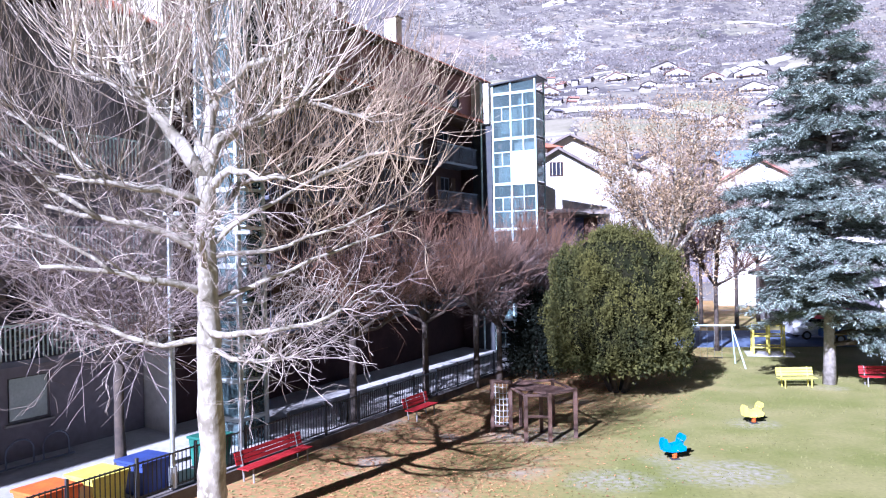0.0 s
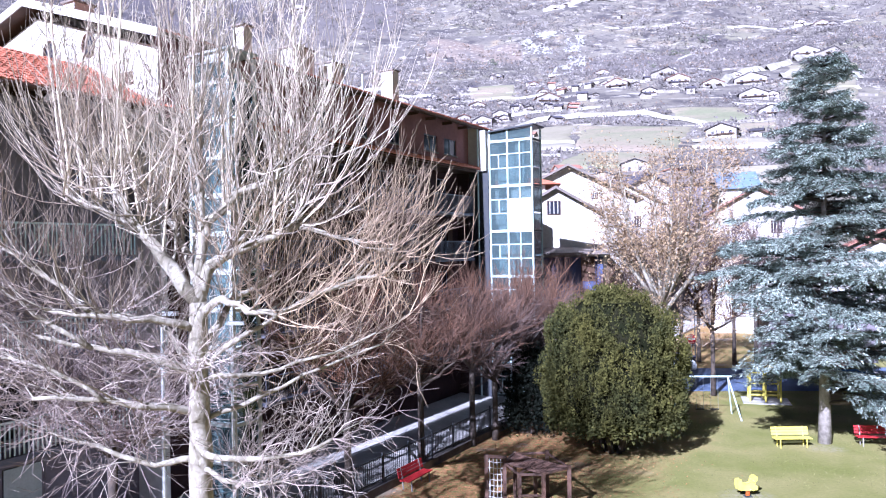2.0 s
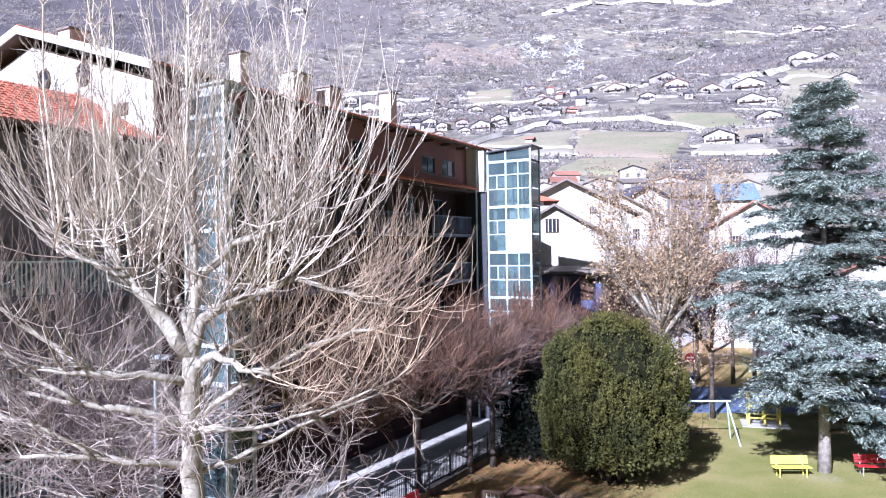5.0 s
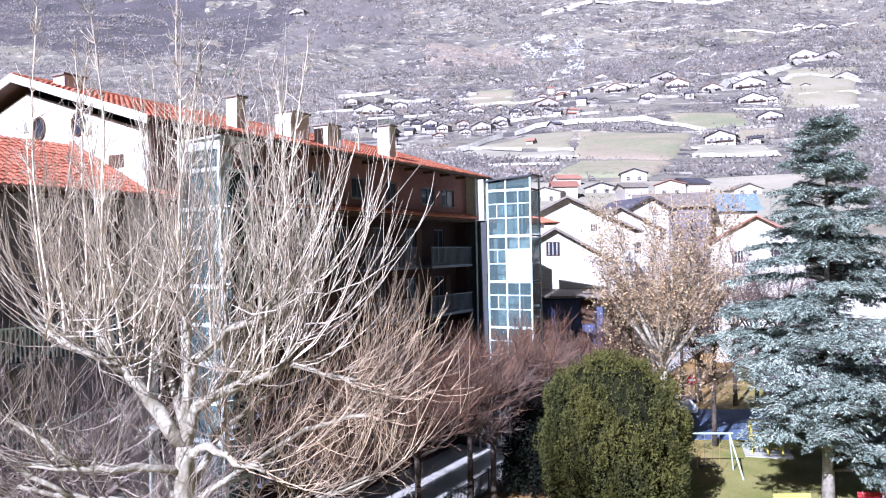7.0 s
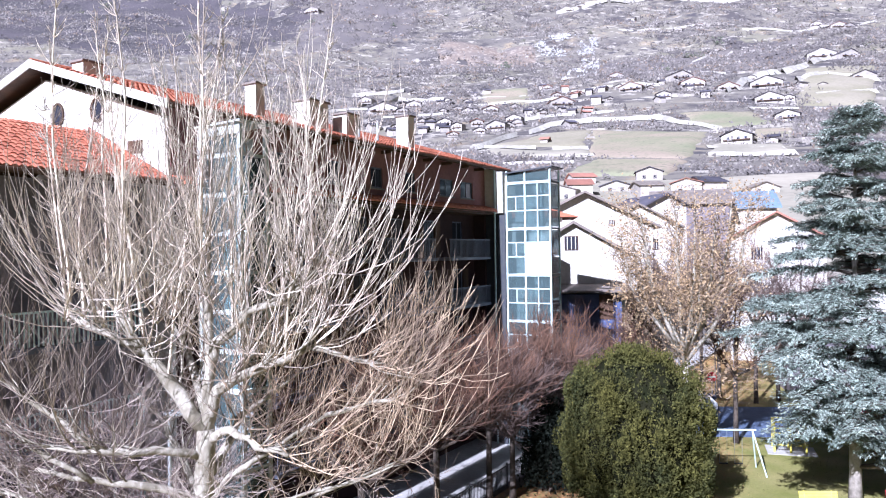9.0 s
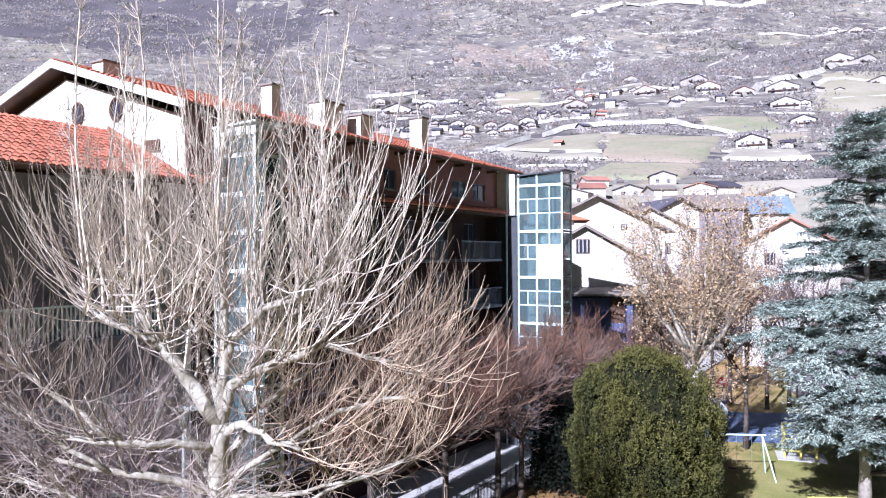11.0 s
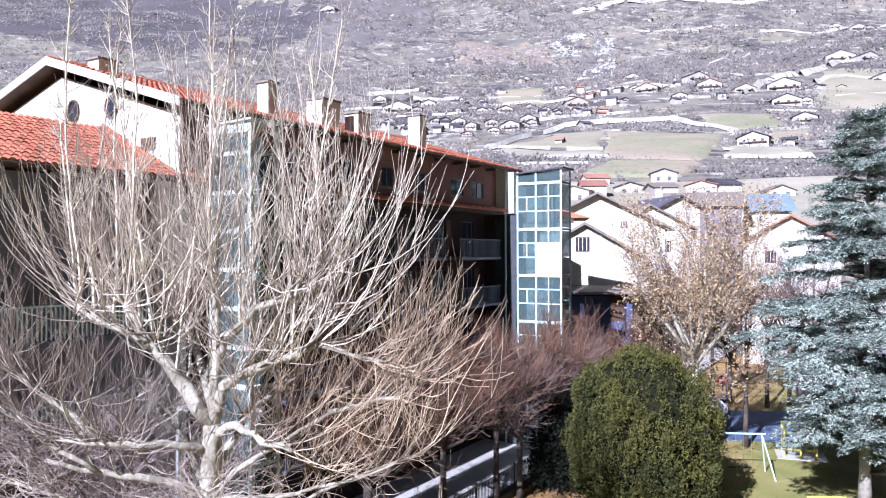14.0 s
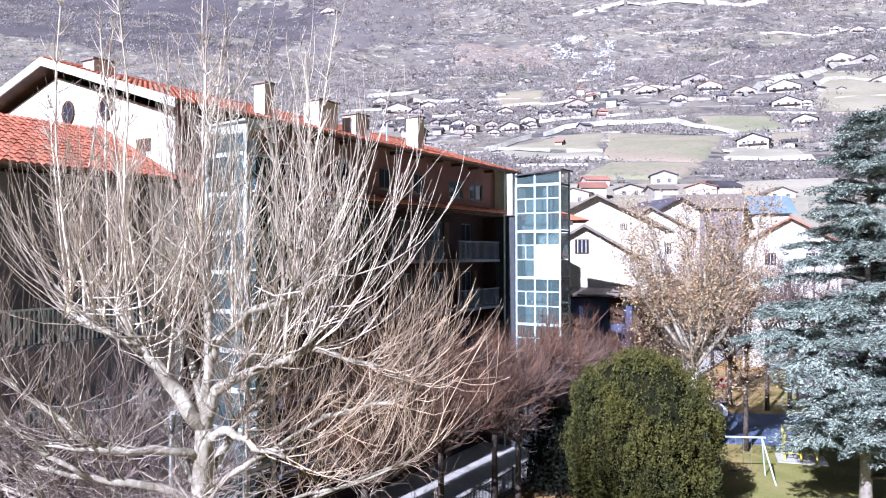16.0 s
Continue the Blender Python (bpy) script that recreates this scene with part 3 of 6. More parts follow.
balcony(wing, -40, -26.2, 0.5, 2.0, 7.0, "steel_white", PALE_BAR)
balcony(wing, -40, -26.2, 0.5, 2.0, 9.9, "steel_white", PALE_BAR)


# ---- glazed lift towers ----
def lift_tower(u0, u1, n_far, n_mid, n_near, top, label, storeys, steel="steel_white"):
    """u0: the plane of its broad face; it runs from n_far (at the building) to n_near; the side face runs from u0 to u1."""
    tw = thing("lift_tower", label, "lift tower", FRONT)
    w = 0.1
    for u, n in ((u0, n_far), (u0, n_mid), (u0, n_near), (u1, n_far), (u1, n_near)):
        part("post", Mesh().box(u - w / 2, u + w / 2, n - w / 2, n + w / 2, 0.3, top), M[steel], tw)
    z = top - 0.75
    k = 0
    while z > 1.0:
        for a, b in ((n_far, n_mid), (n_mid, n_near)):
            beam = part("beam", Mesh().box(u0 - 0.05, u0 + 0.05, b + w / 2, a - w / 2, z - 0.075, z + 0.075), M[steel], tw)
        part("beam", Mesh().box(u0 + w / 2, u1 - w / 2, n_near - 0.05, n_near + 0.05, z - 0.06, z + 0.06), M["steel_dark"], tw, "dark side beam")
        lo = max(0.5, z - 2.78)
        rows = [z - 0.06, z - 0.82, z - 1.68, lo + 0.06]
        for a, b, split in ((n_far, n_mid, True), (n_mid, n_near, False)):
            a2, b2 = a - w / 2, b + w / 2
            for r, (zt, zb) in enumerate(zip(rows, rows[1:])):
                if r:
                    part("transom", Mesh().box(u0 - 0.035, u0 + 0.035, b2, a2, zt - 0.032, zt + 0.032), M[steel], tw)
                mid = (a2 + b2) / 2 if (r == 1 or not split) else None
                spans = ((b2, mid - 0.036), (mid + 0.036, a2)) if mid else ((b2, a2),)
                for c, d in spans:
                    part("pane", Mesh().box(u0 - 0.008, u0 + 0.008, c + 0.01, d - 0.01, zb + 0.034, zt - 0.034), M["white" if k == 1 and r and not split else "glass"], tw, "white lift car panel" if k == 1 and r and not split else "").visible_shadow = False
                if mid:
                    part("mullion", Mesh().box(u0 - 0.03, u0 + 0.03, mid - 0.026, mid + 0.026, zb + 0.03, zt - 0.03), M[steel], tw)
        for zt, zb in zip(rows[::2] + [rows[-1]], rows[2::2] + [rows[-1]]):
            if zt - zb > 0.2:
                part("pane", Mesh().box(u0 + 0.06, u1 - 0.06, n_near - 0.008, n_near + 0.008, zb + 0.04, zt - 0.04), M["glass"], tw).visible_shadow = False
        z -= 2.78
        k += 1
    # top row, cap, shaft and car
    part("pane", Mesh().box(u0 - 0.008, u0 + 0.008, n_mid + 0.07, n_far - 0.07, top - 0.64, top - 0.1), M["glass"], tw).visible_shadow = False
    part("pane", Mesh().box(u0 - 0.008, u0 + 0.008, n_near + 0.07, n_mid - 0.07, top - 0.64, top - 0.1), M["glass"], tw).visible_shadow = False
    cap = Mesh()
    q = [(u0 - 0.2, n_near - 0.2, top + 0.14), (u1 + 0.2, n_near - 0.2, top + 0.14), (u1 + 0.2, n_far + 0.1, top - 0.1), (u0 - 0.2, n_far + 0.1, top - 0.1)]
    cap.add(q + [(x, y, z2 - 0.08) for x, y, z2 in q], [(0, 1, 2, 3)[::-1], (7, 6, 5, 4)[::-1], (0, 4, 5, 1)[::-1], (1, 5, 6, 2)[::-1], (2, 6, 7, 3)[::-1], (3, 7, 4, 0)[::-1]])
    part("cap", cap, M["steel_dark"], tw, "dark sloping cap")
    if u0 > -10:
        part("shaft", Mesh().box(u1 - 0.3, u1 - 0.08, n_near + 0.9, n_far - 0.1, 0.3, top - 0.4), M["steel_dull"], tw, "grey shaft frame behind the glass")
        for q in range(6):
            zl = top - 0.75 - 2.78 * q
            part("landing", Mesh().box(u0 + 0.12, u1 - 0.08, n_mid + 0.05, n_far - 0.08, zl - 0.12, zl), M["steel_dark"], tw, "dark landing slab")
            for zb in (0.7, 1.5, 2.2):
                part("shaft_beam", Mesh().box(u1 - 0.06, u1 + 0.04, n_near + 0.06, n_far - 0.06, zl - zb - 0.05, zl - zb + 0.05), M["steel_dull"], tw)
            part("brace", Mesh().tube([(u1 - 0.1, n_near + 0.1, zl - 0.1), (u1 - 0.1, n_near + 0.9, zl - 2.6)], 0.04, 6), M["steel_dark"], tw)
    part("guide_rail", Mesh().box(u0 + 0.6, u0 + 0.68, n_mid - 0.7, n_mid - 0.62, 0.3, top - 0.4), M["steel_dark"], tw)
    return tw


tower = lift_tower(-0.92, 0.48, -0.65, -1.86, -3.47, 17.1, "white steel and glass lift tower beside the building", 6)
part("lift_car", Mesh().box(-0.72, -0.25, -3.3, -2.0, 11.0, 13.3), M["white"], tower, "white lift car behind the glass")


def narrow_tower(u0, u1, n_far, n_near, top):
    """A slimmer glazed shaft: one column of wide panes between white posts, with a beam over each."""
    tw = thing("lift_tower", "narrow pale glazed lift tower among branches", "lift tower", FRONT)
    for u, n in ((u0, n_far), (u0, n_near), (u1, n_far), (u1, n_near)):
        part("post", Mesh().box(u - 0.07, u + 0.07, n - 0.07, n + 0.07, 0.3, top), M["steel_dull"], tw)
    part("head_panel", Mesh().box(u0 - 0.05, u0 + 0.05, n_near + 0.07, n_far - 0.07, top - 0.28, top), M["steel_dull"], tw, "white head panel")
    z = top - 0.95
    while z > 0.6:
        part("beam", Mesh().box(u0 - 0.05, u0 + 0.05, n_near + 0.07, n_far - 0.07, z - 0.07, z + 0.07), M["steel_dull"], tw)
        part("beam", Mesh().box(u0 + 0.07, u1 - 0.07, n_near - 0.04, n_near + 0.04, z - 0.05, z + 0.05), M["steel_dull"], tw)
        part("pane", Mesh().box(u0 - 0.008, u0 + 0.008, n_near + 0.08, n_far - 0.08, z - 1.2, z - 0.08), M["glass"], tw).visible_shadow = False
        part("pane", Mesh().box(u0 + 0.08, u1 - 0.08, n_near - 0.008, n_near + 0.008, z - 1.2, z - 0.06), M["glass"], tw).visible_shadow = False
        z -= 1.3
    part("pane", Mesh().box(u0 - 0.008, u0 + 0.008, n_near + 0.08, n_far - 0.08, top - 0.87, top - 0.29), M["glass"], tw).visible_shadow = False
    q = [(u0 - 0.15, n_near - 0.15, top + 0.1), (u1 + 0.1, n_near - 0.15, top + 0.1), (u1 + 0.1, n_far + 0.1, top + 0.01), (u0 - 0.15, n_far + 0.1, top + 0.01)]
    part("cap", Mesh().add(q + [(x, y, z2 + 0.07) for x, y, z2 in q], [(3, 2, 1, 0), (4, 5, 6, 7), (0, 1, 5, 4), (1, 2, 6, 5), (2, 3, 7, 6), (3, 0, 4, 7)]), M["steel_dull"], tw, "flat grey cap")
    part("shaft", Mesh().box(u1 - 0.3, u1 - 0.1, n_near + 0.5, n_far - 0.1, 0.3, top - 0.3), M["steel_dull"], tw, "grey shaft frame behind the glass")


narrow_tower(-24.6, -23.4, -0.42, -2.25, 16.5)


# ---- trees ----
def bend(rng, p, d, length, segs, up, wild):
    """A wandering line from p along d that turns upwards (or, with a negative up, droops)."""
    pts, d = [Vector(p)], Vector(d).normalized()
    for _ in range(segs):
        d = (d + Vector((rng.uniform(-wild, wild), rng.uniform(-wild, wild), rng.uniform(-wild, wild) + up))).normalized()
        pts.append(pts[-1] + d * (length / segs))
    return pts


def taper(r0, r1, k):
    return [r0 + (r1 - r0) * i / (k - 1) for i in range(k)]


def shoots(mesh, rng, p, d, count, length, r, up, spread, twigs=3, wild=0.23):
    """A bunch of long thin shoots from one knuckle, each with a few side twigs."""
    for _ in range(count):
        way = Vector(d) + Vector((rng.uniform(-1, 1), rng.uniform(-1, 1), rng.uniform(-0.7, 0.9))) * spread
        ln = length * rng.uniform(0.45, 1.15)
        pts = bend(rng, p, way, ln, 5, up, wild)
        mesh.tube(pts, taper(r * rng.uniform(0.7, 1.2), 0.004, len(pts)), 3, False)
        for _ in range(twigs):
            i = rng.randint(1, len(pts) - 2)
            w2 = (pts[i + 1] - pts[i]).normalized() + Vector((rng.uniform(-1, 1), rng.uniform(-1, 1), rng.uniform(-0.5, 0.8))) * 0.8
            q = bend(rng, pts[i], w2, ln * rng.uniform(0.25, 0.6), 3, up, wild)
            mesh.tube(q, taper(r * 0.55, 0.003, len(q)), 3, False)


def limb(trunk, crown, rng, pts, r0, r1, bunches, count, length, up, spread, r=0.011, twigs=3, wild=0.23):
    """A thick limb through the given points, with secondary branches that carry bunches of shoots."""
    pts = [Vector(p) for p in pts]
    fine = []
    for a, b in zip(pts, pts[1:]):
        for k in range(3):
            q = a.lerp(b, k / 3)
            fine.append(q + Vector((rng.uniform(-1, 1), rng.uniform(-1, 1), rng.uniform(-1, 1))) * 0.05)
    fine[0] = pts[0]
    fine.append(pts[-1])
    radii = [v * rng.uniform(0.9, 1.15) for v in taper(r0, r1, len(fine))]
    trunk.tube(fine, radii, 8)
    for k in range(bunches):
        f = 0.25 + 0.75 * (k + rng.random()) / bunches
        i = min(int(f * (len(fine) - 1)), len(fine) - 2)
        p, d = fine[i].lerp(fine[i + 1], rng.random()), (fine[i + 1] - fine[i]).normalized()
        side = Vector((rng.uniform(-1, 1), rng.uniform(-1, 1), rng.uniform(-0.2, 1.0)))
        q = bend(rng, p, d + side * 0.9, rng.uniform(0.5, 1.5), 3, up, 0.2)
        trunk.tube(q, taper(r1 * 0.55, r1 * 0.22, len(q)), 5)
        for m in range(1, len(q)):
            shoots(crown, rng, q[m], q[m] - q[m - 1], max(2, count // 3), length, r, up, spread, twigs, wild)
    shoots(crown, rng, fine[-1], fine[-1] - fine[-3], count, length * 1.1, r * 1.2, up, spread, twigs, wild)


def plane_tree():
    rng = random.Random(11)
    base = Vector((-7.0, 17.2, 0))
    t = thing("plane_tree", "large pollarded plane tree with pale peeling bark, bare", "tree", Matrix.Translation(base))
    trunk, crown, low_shoots, warm = Mesh(), Mesh(), Mesh(), Mesh()

    def rel(*pts):
        return [Vector(p) - base for p in pts]

    bole = rel((-7.02, 17.25, -0.15), (-6.93, 17.0, 1.0), (-6.8, 16.75, 2.2), (-6.6, 16.2, 4.2), (-6.5, 15.95, 5.5), (-6.35, 15.5, 7.2), (-6.16, 15.17, 8.64))
    fine = [a.lerp(b, k / 4) + Vector((rng.uniform(-1, 1), rng.uniform(-1, 1), 0)) * 0.02 for a, b in zip(bole, bole[1:]) for k in range(4)] + [bole[-1]]
    trunk.tube(fine, [r * rng.uniform(0.95, 1.08) for r in np.interp(range(len(fine)), [0, 2, 8, 16, len(fine) - 1], [0.46, 0.36, 0.31, 0.25, 0.19])], 14)
    high = dict(bunches=8, count=6, length=3.7, up=0.33, spread=0.78, twigs=4, r=0.0165, wild=0.14)
    mid = dict(bunches=6, count=5, length=2.7, up=0.24, spread=0.8, twigs=4, r=0.0105, wild=0.24)
    low = dict(bunches=8, count=7, length=1.8, up=0.02, spread=1.0, twigs=5, r=0.009, wild=0.55)
    limb(trunk, crown, rng, rel((-6.16, 15.17, 8.6), (-6.95, 15.1, 9.65), (-7.4, 15.02, 10.3), (-7.85, 14.7, 11.1)), 0.17, 0.07, **high)
    limb(trunk, crown, rng, rel((-7.4, 15.02, 10.2), (-8.2, 14.8, 10.7), (-9.0, 14.9, 11.0)), 0.08, 0.05, **high)
    limb(trunk, crown, rng, rel((-6.16, 15.17, 8.6), (-5.95, 15.2, 9.35), (-5.4, 15.3, 9.75), (-4.5, 15.36, 10.0), (-3.95, 15.6, 10.3)), 0.15, 0.06, **high)
    limb(trunk, crown, rng, rel((-6.1, 15.2, 9.8), (-5.95, 15.25, 10.4), (-5.25, 15.35, 11.0), (-4.5, 15.5, 11.3), (-3.9, 15.7, 11.85)), 0.12, 0.06, **high)
    limb(trunk, crown, rng, rel((-6.16, 15.17, 8.6), (-6.08, 15.17, 9.8), (-6.15, 15.3, 11.2), (-6.2, 15.1, 12.2)), 0.14, 0.05, **high)
    limb(trunk, crown, rng, rel((-6.2, 15.2, 9.0), (-5.6, 16.2, 10.0), (-4.6, 17.2, 10.8)), 0.10, 0.05, **high)
    limb(trunk, crown, rng, rel((-6.2, 15.2, 9.0), (-7.0, 16.3, 10.0), (-8.0, 17.2, 10.8)), 0.10, 0.05, **high)
    limb(trunk, low_shoots, rng, rel((-6.25, 15.3, 8.0), (-7.0, 14.5, 8.3), (-7.8, 14.0, 8.4), (-8.8, 13.7, 8.6)), 0.10, 0.045, **mid)
    limb(trunk, warm, rng, rel((-6.25, 15.3, 8.3), (-5.4, 14.7, 8.75), (-4.76, 14.3, 8.5), (-4.0, 14.0, 8.4)), 0.10, 0.045, **mid)
    limb(trunk, low_shoots, rng, rel((-6.5, 15.9, 6.0), (-7.3, 15.0, 6.35), (-8.0, 14.5, 6.55), (-9.3, 14.0, 6.7)), 0.10, 0.04, **low)
    limb(trunk, low_shoots, rng, rel((-6.4, 15.6, 7.0), (-7.3, 14.8, 7.55), (-8.2, 14.4, 7.7), (-9.3, 14.2, 8.0)), 0.10, 0.04, **mid)
    limb(trunk, low_shoots, rng, rel((-6.55, 16.0, 5.1), (-5.4, 15.1, 5.15), (-4.15, 14.8, 5.3), (-3.1, 14.8, 5.7)), 0.09, 0.03, **low)
    limb(trunk, warm, rng, rel((-6.4, 15.6, 7.0), (-5.5, 15.6, 7.7), (-4.8, 16.0, 8.1), (-3.9, 16.2, 8.7), (-3.0, 16.4, 8.9)), 0.075, 0.022, **mid)
    limb(trunk, warm, rng, rel((-6.3, 15.4, 7.4), (-6.0, 16.8, 8.5), (-5.2, 18.0, 9.2)), 0.11, 0.05, **mid)
    limb(trunk, low_shoots, rng, rel((-6.45, 15.8, 6.5), (-7.4, 16.8, 7.4), (-8.4, 17.8, 8.2)), 0.11, 0.05, **mid)
    limb(trunk, low_shoots, rng, rel((-6.45, 15.7, 6.6), (-6.0, 14.4, 7.0), (-5.5, 13.4, 7.4)), 0.09, 0.04, **low)
    limb(trunk, warm, rng, rel((-6.5, 15.9, 5.8), (-5.2, 16.4, 6.3), (-3.8, 17.0, 6.9), (-2.4, 17.4, 7.4)), 0.065, 0.02, **low)
    limb(trunk, warm, rng, rel((-6.4, 15.6, 6.8), (-4.9, 15.6, 7.0), (-3.6, 15.4, 7.3), (-2.2, 15.2, 7.9)), 0.06, 0.018, **mid)
    limb(trunk, low_shoots, rng, rel((-6.58, 16.1, 4.7), (-5.5, 15.5, 4.5), (-4.4, 15.4, 4.6)), 0.07, 0.03, **low)
    limb(trunk, low_shoots, rng, rel((-6.58, 16.1, 4.9), (-7.6, 15.8, 4.8), (-8.8, 15.8, 5.2), (-9.9, 15.6, 5.6)), 0.08, 0.03, **low)
    limb(trunk, low_shoots, rng, rel((-8.2, 14.4, 7.7), (-9.2, 14.0, 8.5), (-10.2, 13.9, 9.2)), 0.06, 0.035, **mid)
    limb(trunk, low_shoots, rng, rel((-7.8, 14.0, 8.4), (-8.8, 13.8, 9.3), (-9.8, 13.8, 9.9)), 0.06, 0.035, **mid)
    limb(trunk, low_shoots, rng, rel((-8.0, 14.5, 6.55), (-9.0, 14.2, 7.3), (-10.2, 14.0, 7.6)), 0.05, 0.03, **low)
    thin = dict(bunches=8, count=8, length=2.3, up=0.20, spread=0.72, twigs=4, r=0.013)
    limb(trunk, warm, rng, rel((-3.95, 15.6, 10.25), (-3.2, 15.7, 10.0), (-2.5, 15.9, 9.9)), 0.055, 0.03, **thin)
    limb(trunk, warm, rng, rel((-3.9, 16.2, 8.7), (-3.0, 16.0, 9.0), (-2.2, 15.8, 9.1)), 0.055, 0.03, **thin)
    # tall leaders above the crown
    for x, y, z, top in ((-6.2, 15.1, 12.15, 18.3), (-7.85, 14.7, 11.05, 17.6), (-3.92, 15.68, 11.8, 16.9), (-7.4, 15.02, 10.25, 16.9), (-5.25, 15.35, 10.95, 16.8), (-9.0, 14.9, 10.95, 17.9), (-4.5, 15.36, 9.98, 17.2), (-8.2, 14.8, 10.65, 17.2), (-7.6, 14.87, 10.65, 16.2), (-6.15, 15.3, 11.2, 17.6), (-6.95, 15.1, 9.6, 17.3), (-8.6, 14.85, 10.85, 16.0), (-5.6, 15.3, 10.7, 17.4), (-8.0, 17.2, 10.75, 16.6), (-4.6, 17.2, 10.75, 17.2), (-4.52, 15.5, 11.25, 16.2), (-5.6, 16.2, 9.95, 16.8), (-7.0, 16.3, 9.95, 17.0), (-9.0, 14.9, 10.9, 15.6), (-6.1, 15.2, 11.9, 16.6)):
        h = top - z
        pts = bend(rng, Vector((x, y, z)) - base, (rng.uniform(-0.10, 0.10), rng.uniform(-0.10, 0.10), 1), h, 12, 0.07, 0.09)
        crown.tube(pts, taper(rng.uniform(0.030, 0.044), 0.009, len(pts)), 5, False)
        for k in range(3, 13):
            shoots(crown, rng, pts[k], (pts[k] - pts[k - 1]), rng.randint(3, 6), 0.95 if k < 9 else 0.5, 0.010, 0.16, 0.6, 2)
    part("trunk", trunk, M["bark_plane"], t, "pale mottled trunk and sawn limbs", smooth=True)
    part("crown", crown, M["twig_pale"], t, "dense bare shoots")
    part("side_crown", warm, M["twig_warm"], t, "warm brown shoots on the outer limbs")
    part("low_crown", low_shoots, M["twig_low"], t, "thin violet-brown shoots on the low limbs")


plane_tree()


def pollard(x, y, z, h, spread, name, label, twig, bark, seed, bunch=9, length=2.0, up=0.1, r=0.012, lean=0.0):
    """A smaller bare street tree: a straight trunk, a head of limbs and many shoots."""
    rng = random.Random(seed)
    t = thing(name, label, "tree", Matrix.Translation((x, y, z)), "bare street trees")
    trunk, crown = Mesh(), Mesh()
    fork = h * 0.34
    pts = [(lean * k, 0.03 * math.sin(k * 2), fork * k / 4 - 0.1) for k in range(5)]
    trunk.tube(pts, [0.2, 0.16, 0.14, 0.135, 0.14], 9)
    top = Vector(pts[-1])
    for k in range(7):
        a = 2 * math.pi * (k + rng.random() * 0.6) / 7
        reach = spread * rng.uniform(0.45, 0.65)
        end = top + Vector((math.cos(a) * reach, math.sin(a) * reach, h * rng.uniform(0.08, 0.30)))
        limb(trunk, crown, rng, [top, top.lerp(end, 0.5) + Vector((0, 0, -0.1)), end], 0.085, 0.035, 5, bunch, length, up, 0.85, r, 3)
    end = top + Vector((0.1, 0.1, h * 0.32))
    limb(trunk, crown, rng, [top, top.lerp(end, 0.5), end], 0.09, 0.035, 6, bunch, length, up + 0.05, 0.7, r, 3)
    part("trunk", trunk, M[bark], t, smooth=True)
    part("crown", crown, M[twig], t)
    return t


RED = "bare street tree with dense reddish twigs beside the fence"
for k, (x, y, h, s) in enumerate(((-5.6, 27.4, 10.8, 3.9), (-3.4, 32.5, 11.0, 3.8), (-1.3, 36.2, 11.4, 3.6), (0.9, 39.6, 11.6, 3.5))):
    pollard(x, y, 0.0, h, s, "street_tree", RED, "twig_red", "bark_dark", 30 + k, 10, 1.9, 0.13, 0.018)
for k, (x, y, h, s) in enumerate(((-0.2, 37.4, 9.0, 3.0), (2.2, 41.6, 9.6, 3.0))):
    pollard(x, y, 0.0, h, s, "street_tree", "low dim brown tree between fence and evergreen", "twig_dim", "bark_dark", 110 + k, 12, 1.7, 0.08, 0.018)
for k, (x, y, h, s) in enumerate(((3.2, 48.5, 10.6, 3.6), (6.6, 49.5, 10.2, 3.6), (1.6, 44.4, 10.6, 3.0), (14.6, 62.5, 19.0, 4.6), (18.5, 61.5, 18.0, 4.4), (10.5, 62.0, 17.0, 4.2), (22.5, 63.0, 17.0, 4.4), (13.6, 49.0, 12.5, 3.2))):
    pollard(x, y, 0.0, h, s, "street_tree", "bare reddish tree behind the round evergreen", "twig_red" if y < 60 else "twig_dim", "bark_dark", 50 + k, 10, 1.9, 0.12, 0.018)
for k, (x, y, h, s) in enumerate(((12.0, 60.8, 17.5, 4.4), (16.2, 63.5, 17.0, 4.6), (20.5, 62.5, 15.5, 4.4), (8.2, 62.5, 10.5, 3.6))):
    pollard(x, y, 0.0, h, s, "street_tree", "bare brownish tree across the back street", "twig_dim", "bark_dark", 90 + k, 14, 1.9, 0.08, 0.016)
for k, (x, y, h, s, tw) in enumerate(((-10.9, 20.0, 10.0, 4.2, "twig_grey"),)):
    pollard(x, y, 0.5, h, s, "street_tree", "bare grey street tree with drooping twigs", tw, "bark_dark", 70 + k, 15, 2.4, 0.06, 0.014)


def leaf_cards(mesh, rng, p, out, count, spread, size, tall=1.25):
    """A clump of small folded leaves round p."""
    for _ in range(count):
        c = p + Vector((rng.gauss(0, 1), rng.gauss(0, 1), rng.gauss(0, tall))) * spread
        a = (Vector((rng.uniform(-1, 1), rng.uniform(-1, 1), rng.uniform(-0.3, 1.2))) + out * 0.5).normalized()
        b = a.cross(Vector((rng.uniform(-1, 1), rng.uniform(-1, 1), rng.uniform(-1, 1)))).normalized()
        s = size * rng.uniform(0.6, 1.3)
        mesh.add([c - b * s * 0.5, c + a * s - b * s * 0.15, c + a * s * 1.5, c + b * s * 0.5], [(0, 1, 2, 3)])


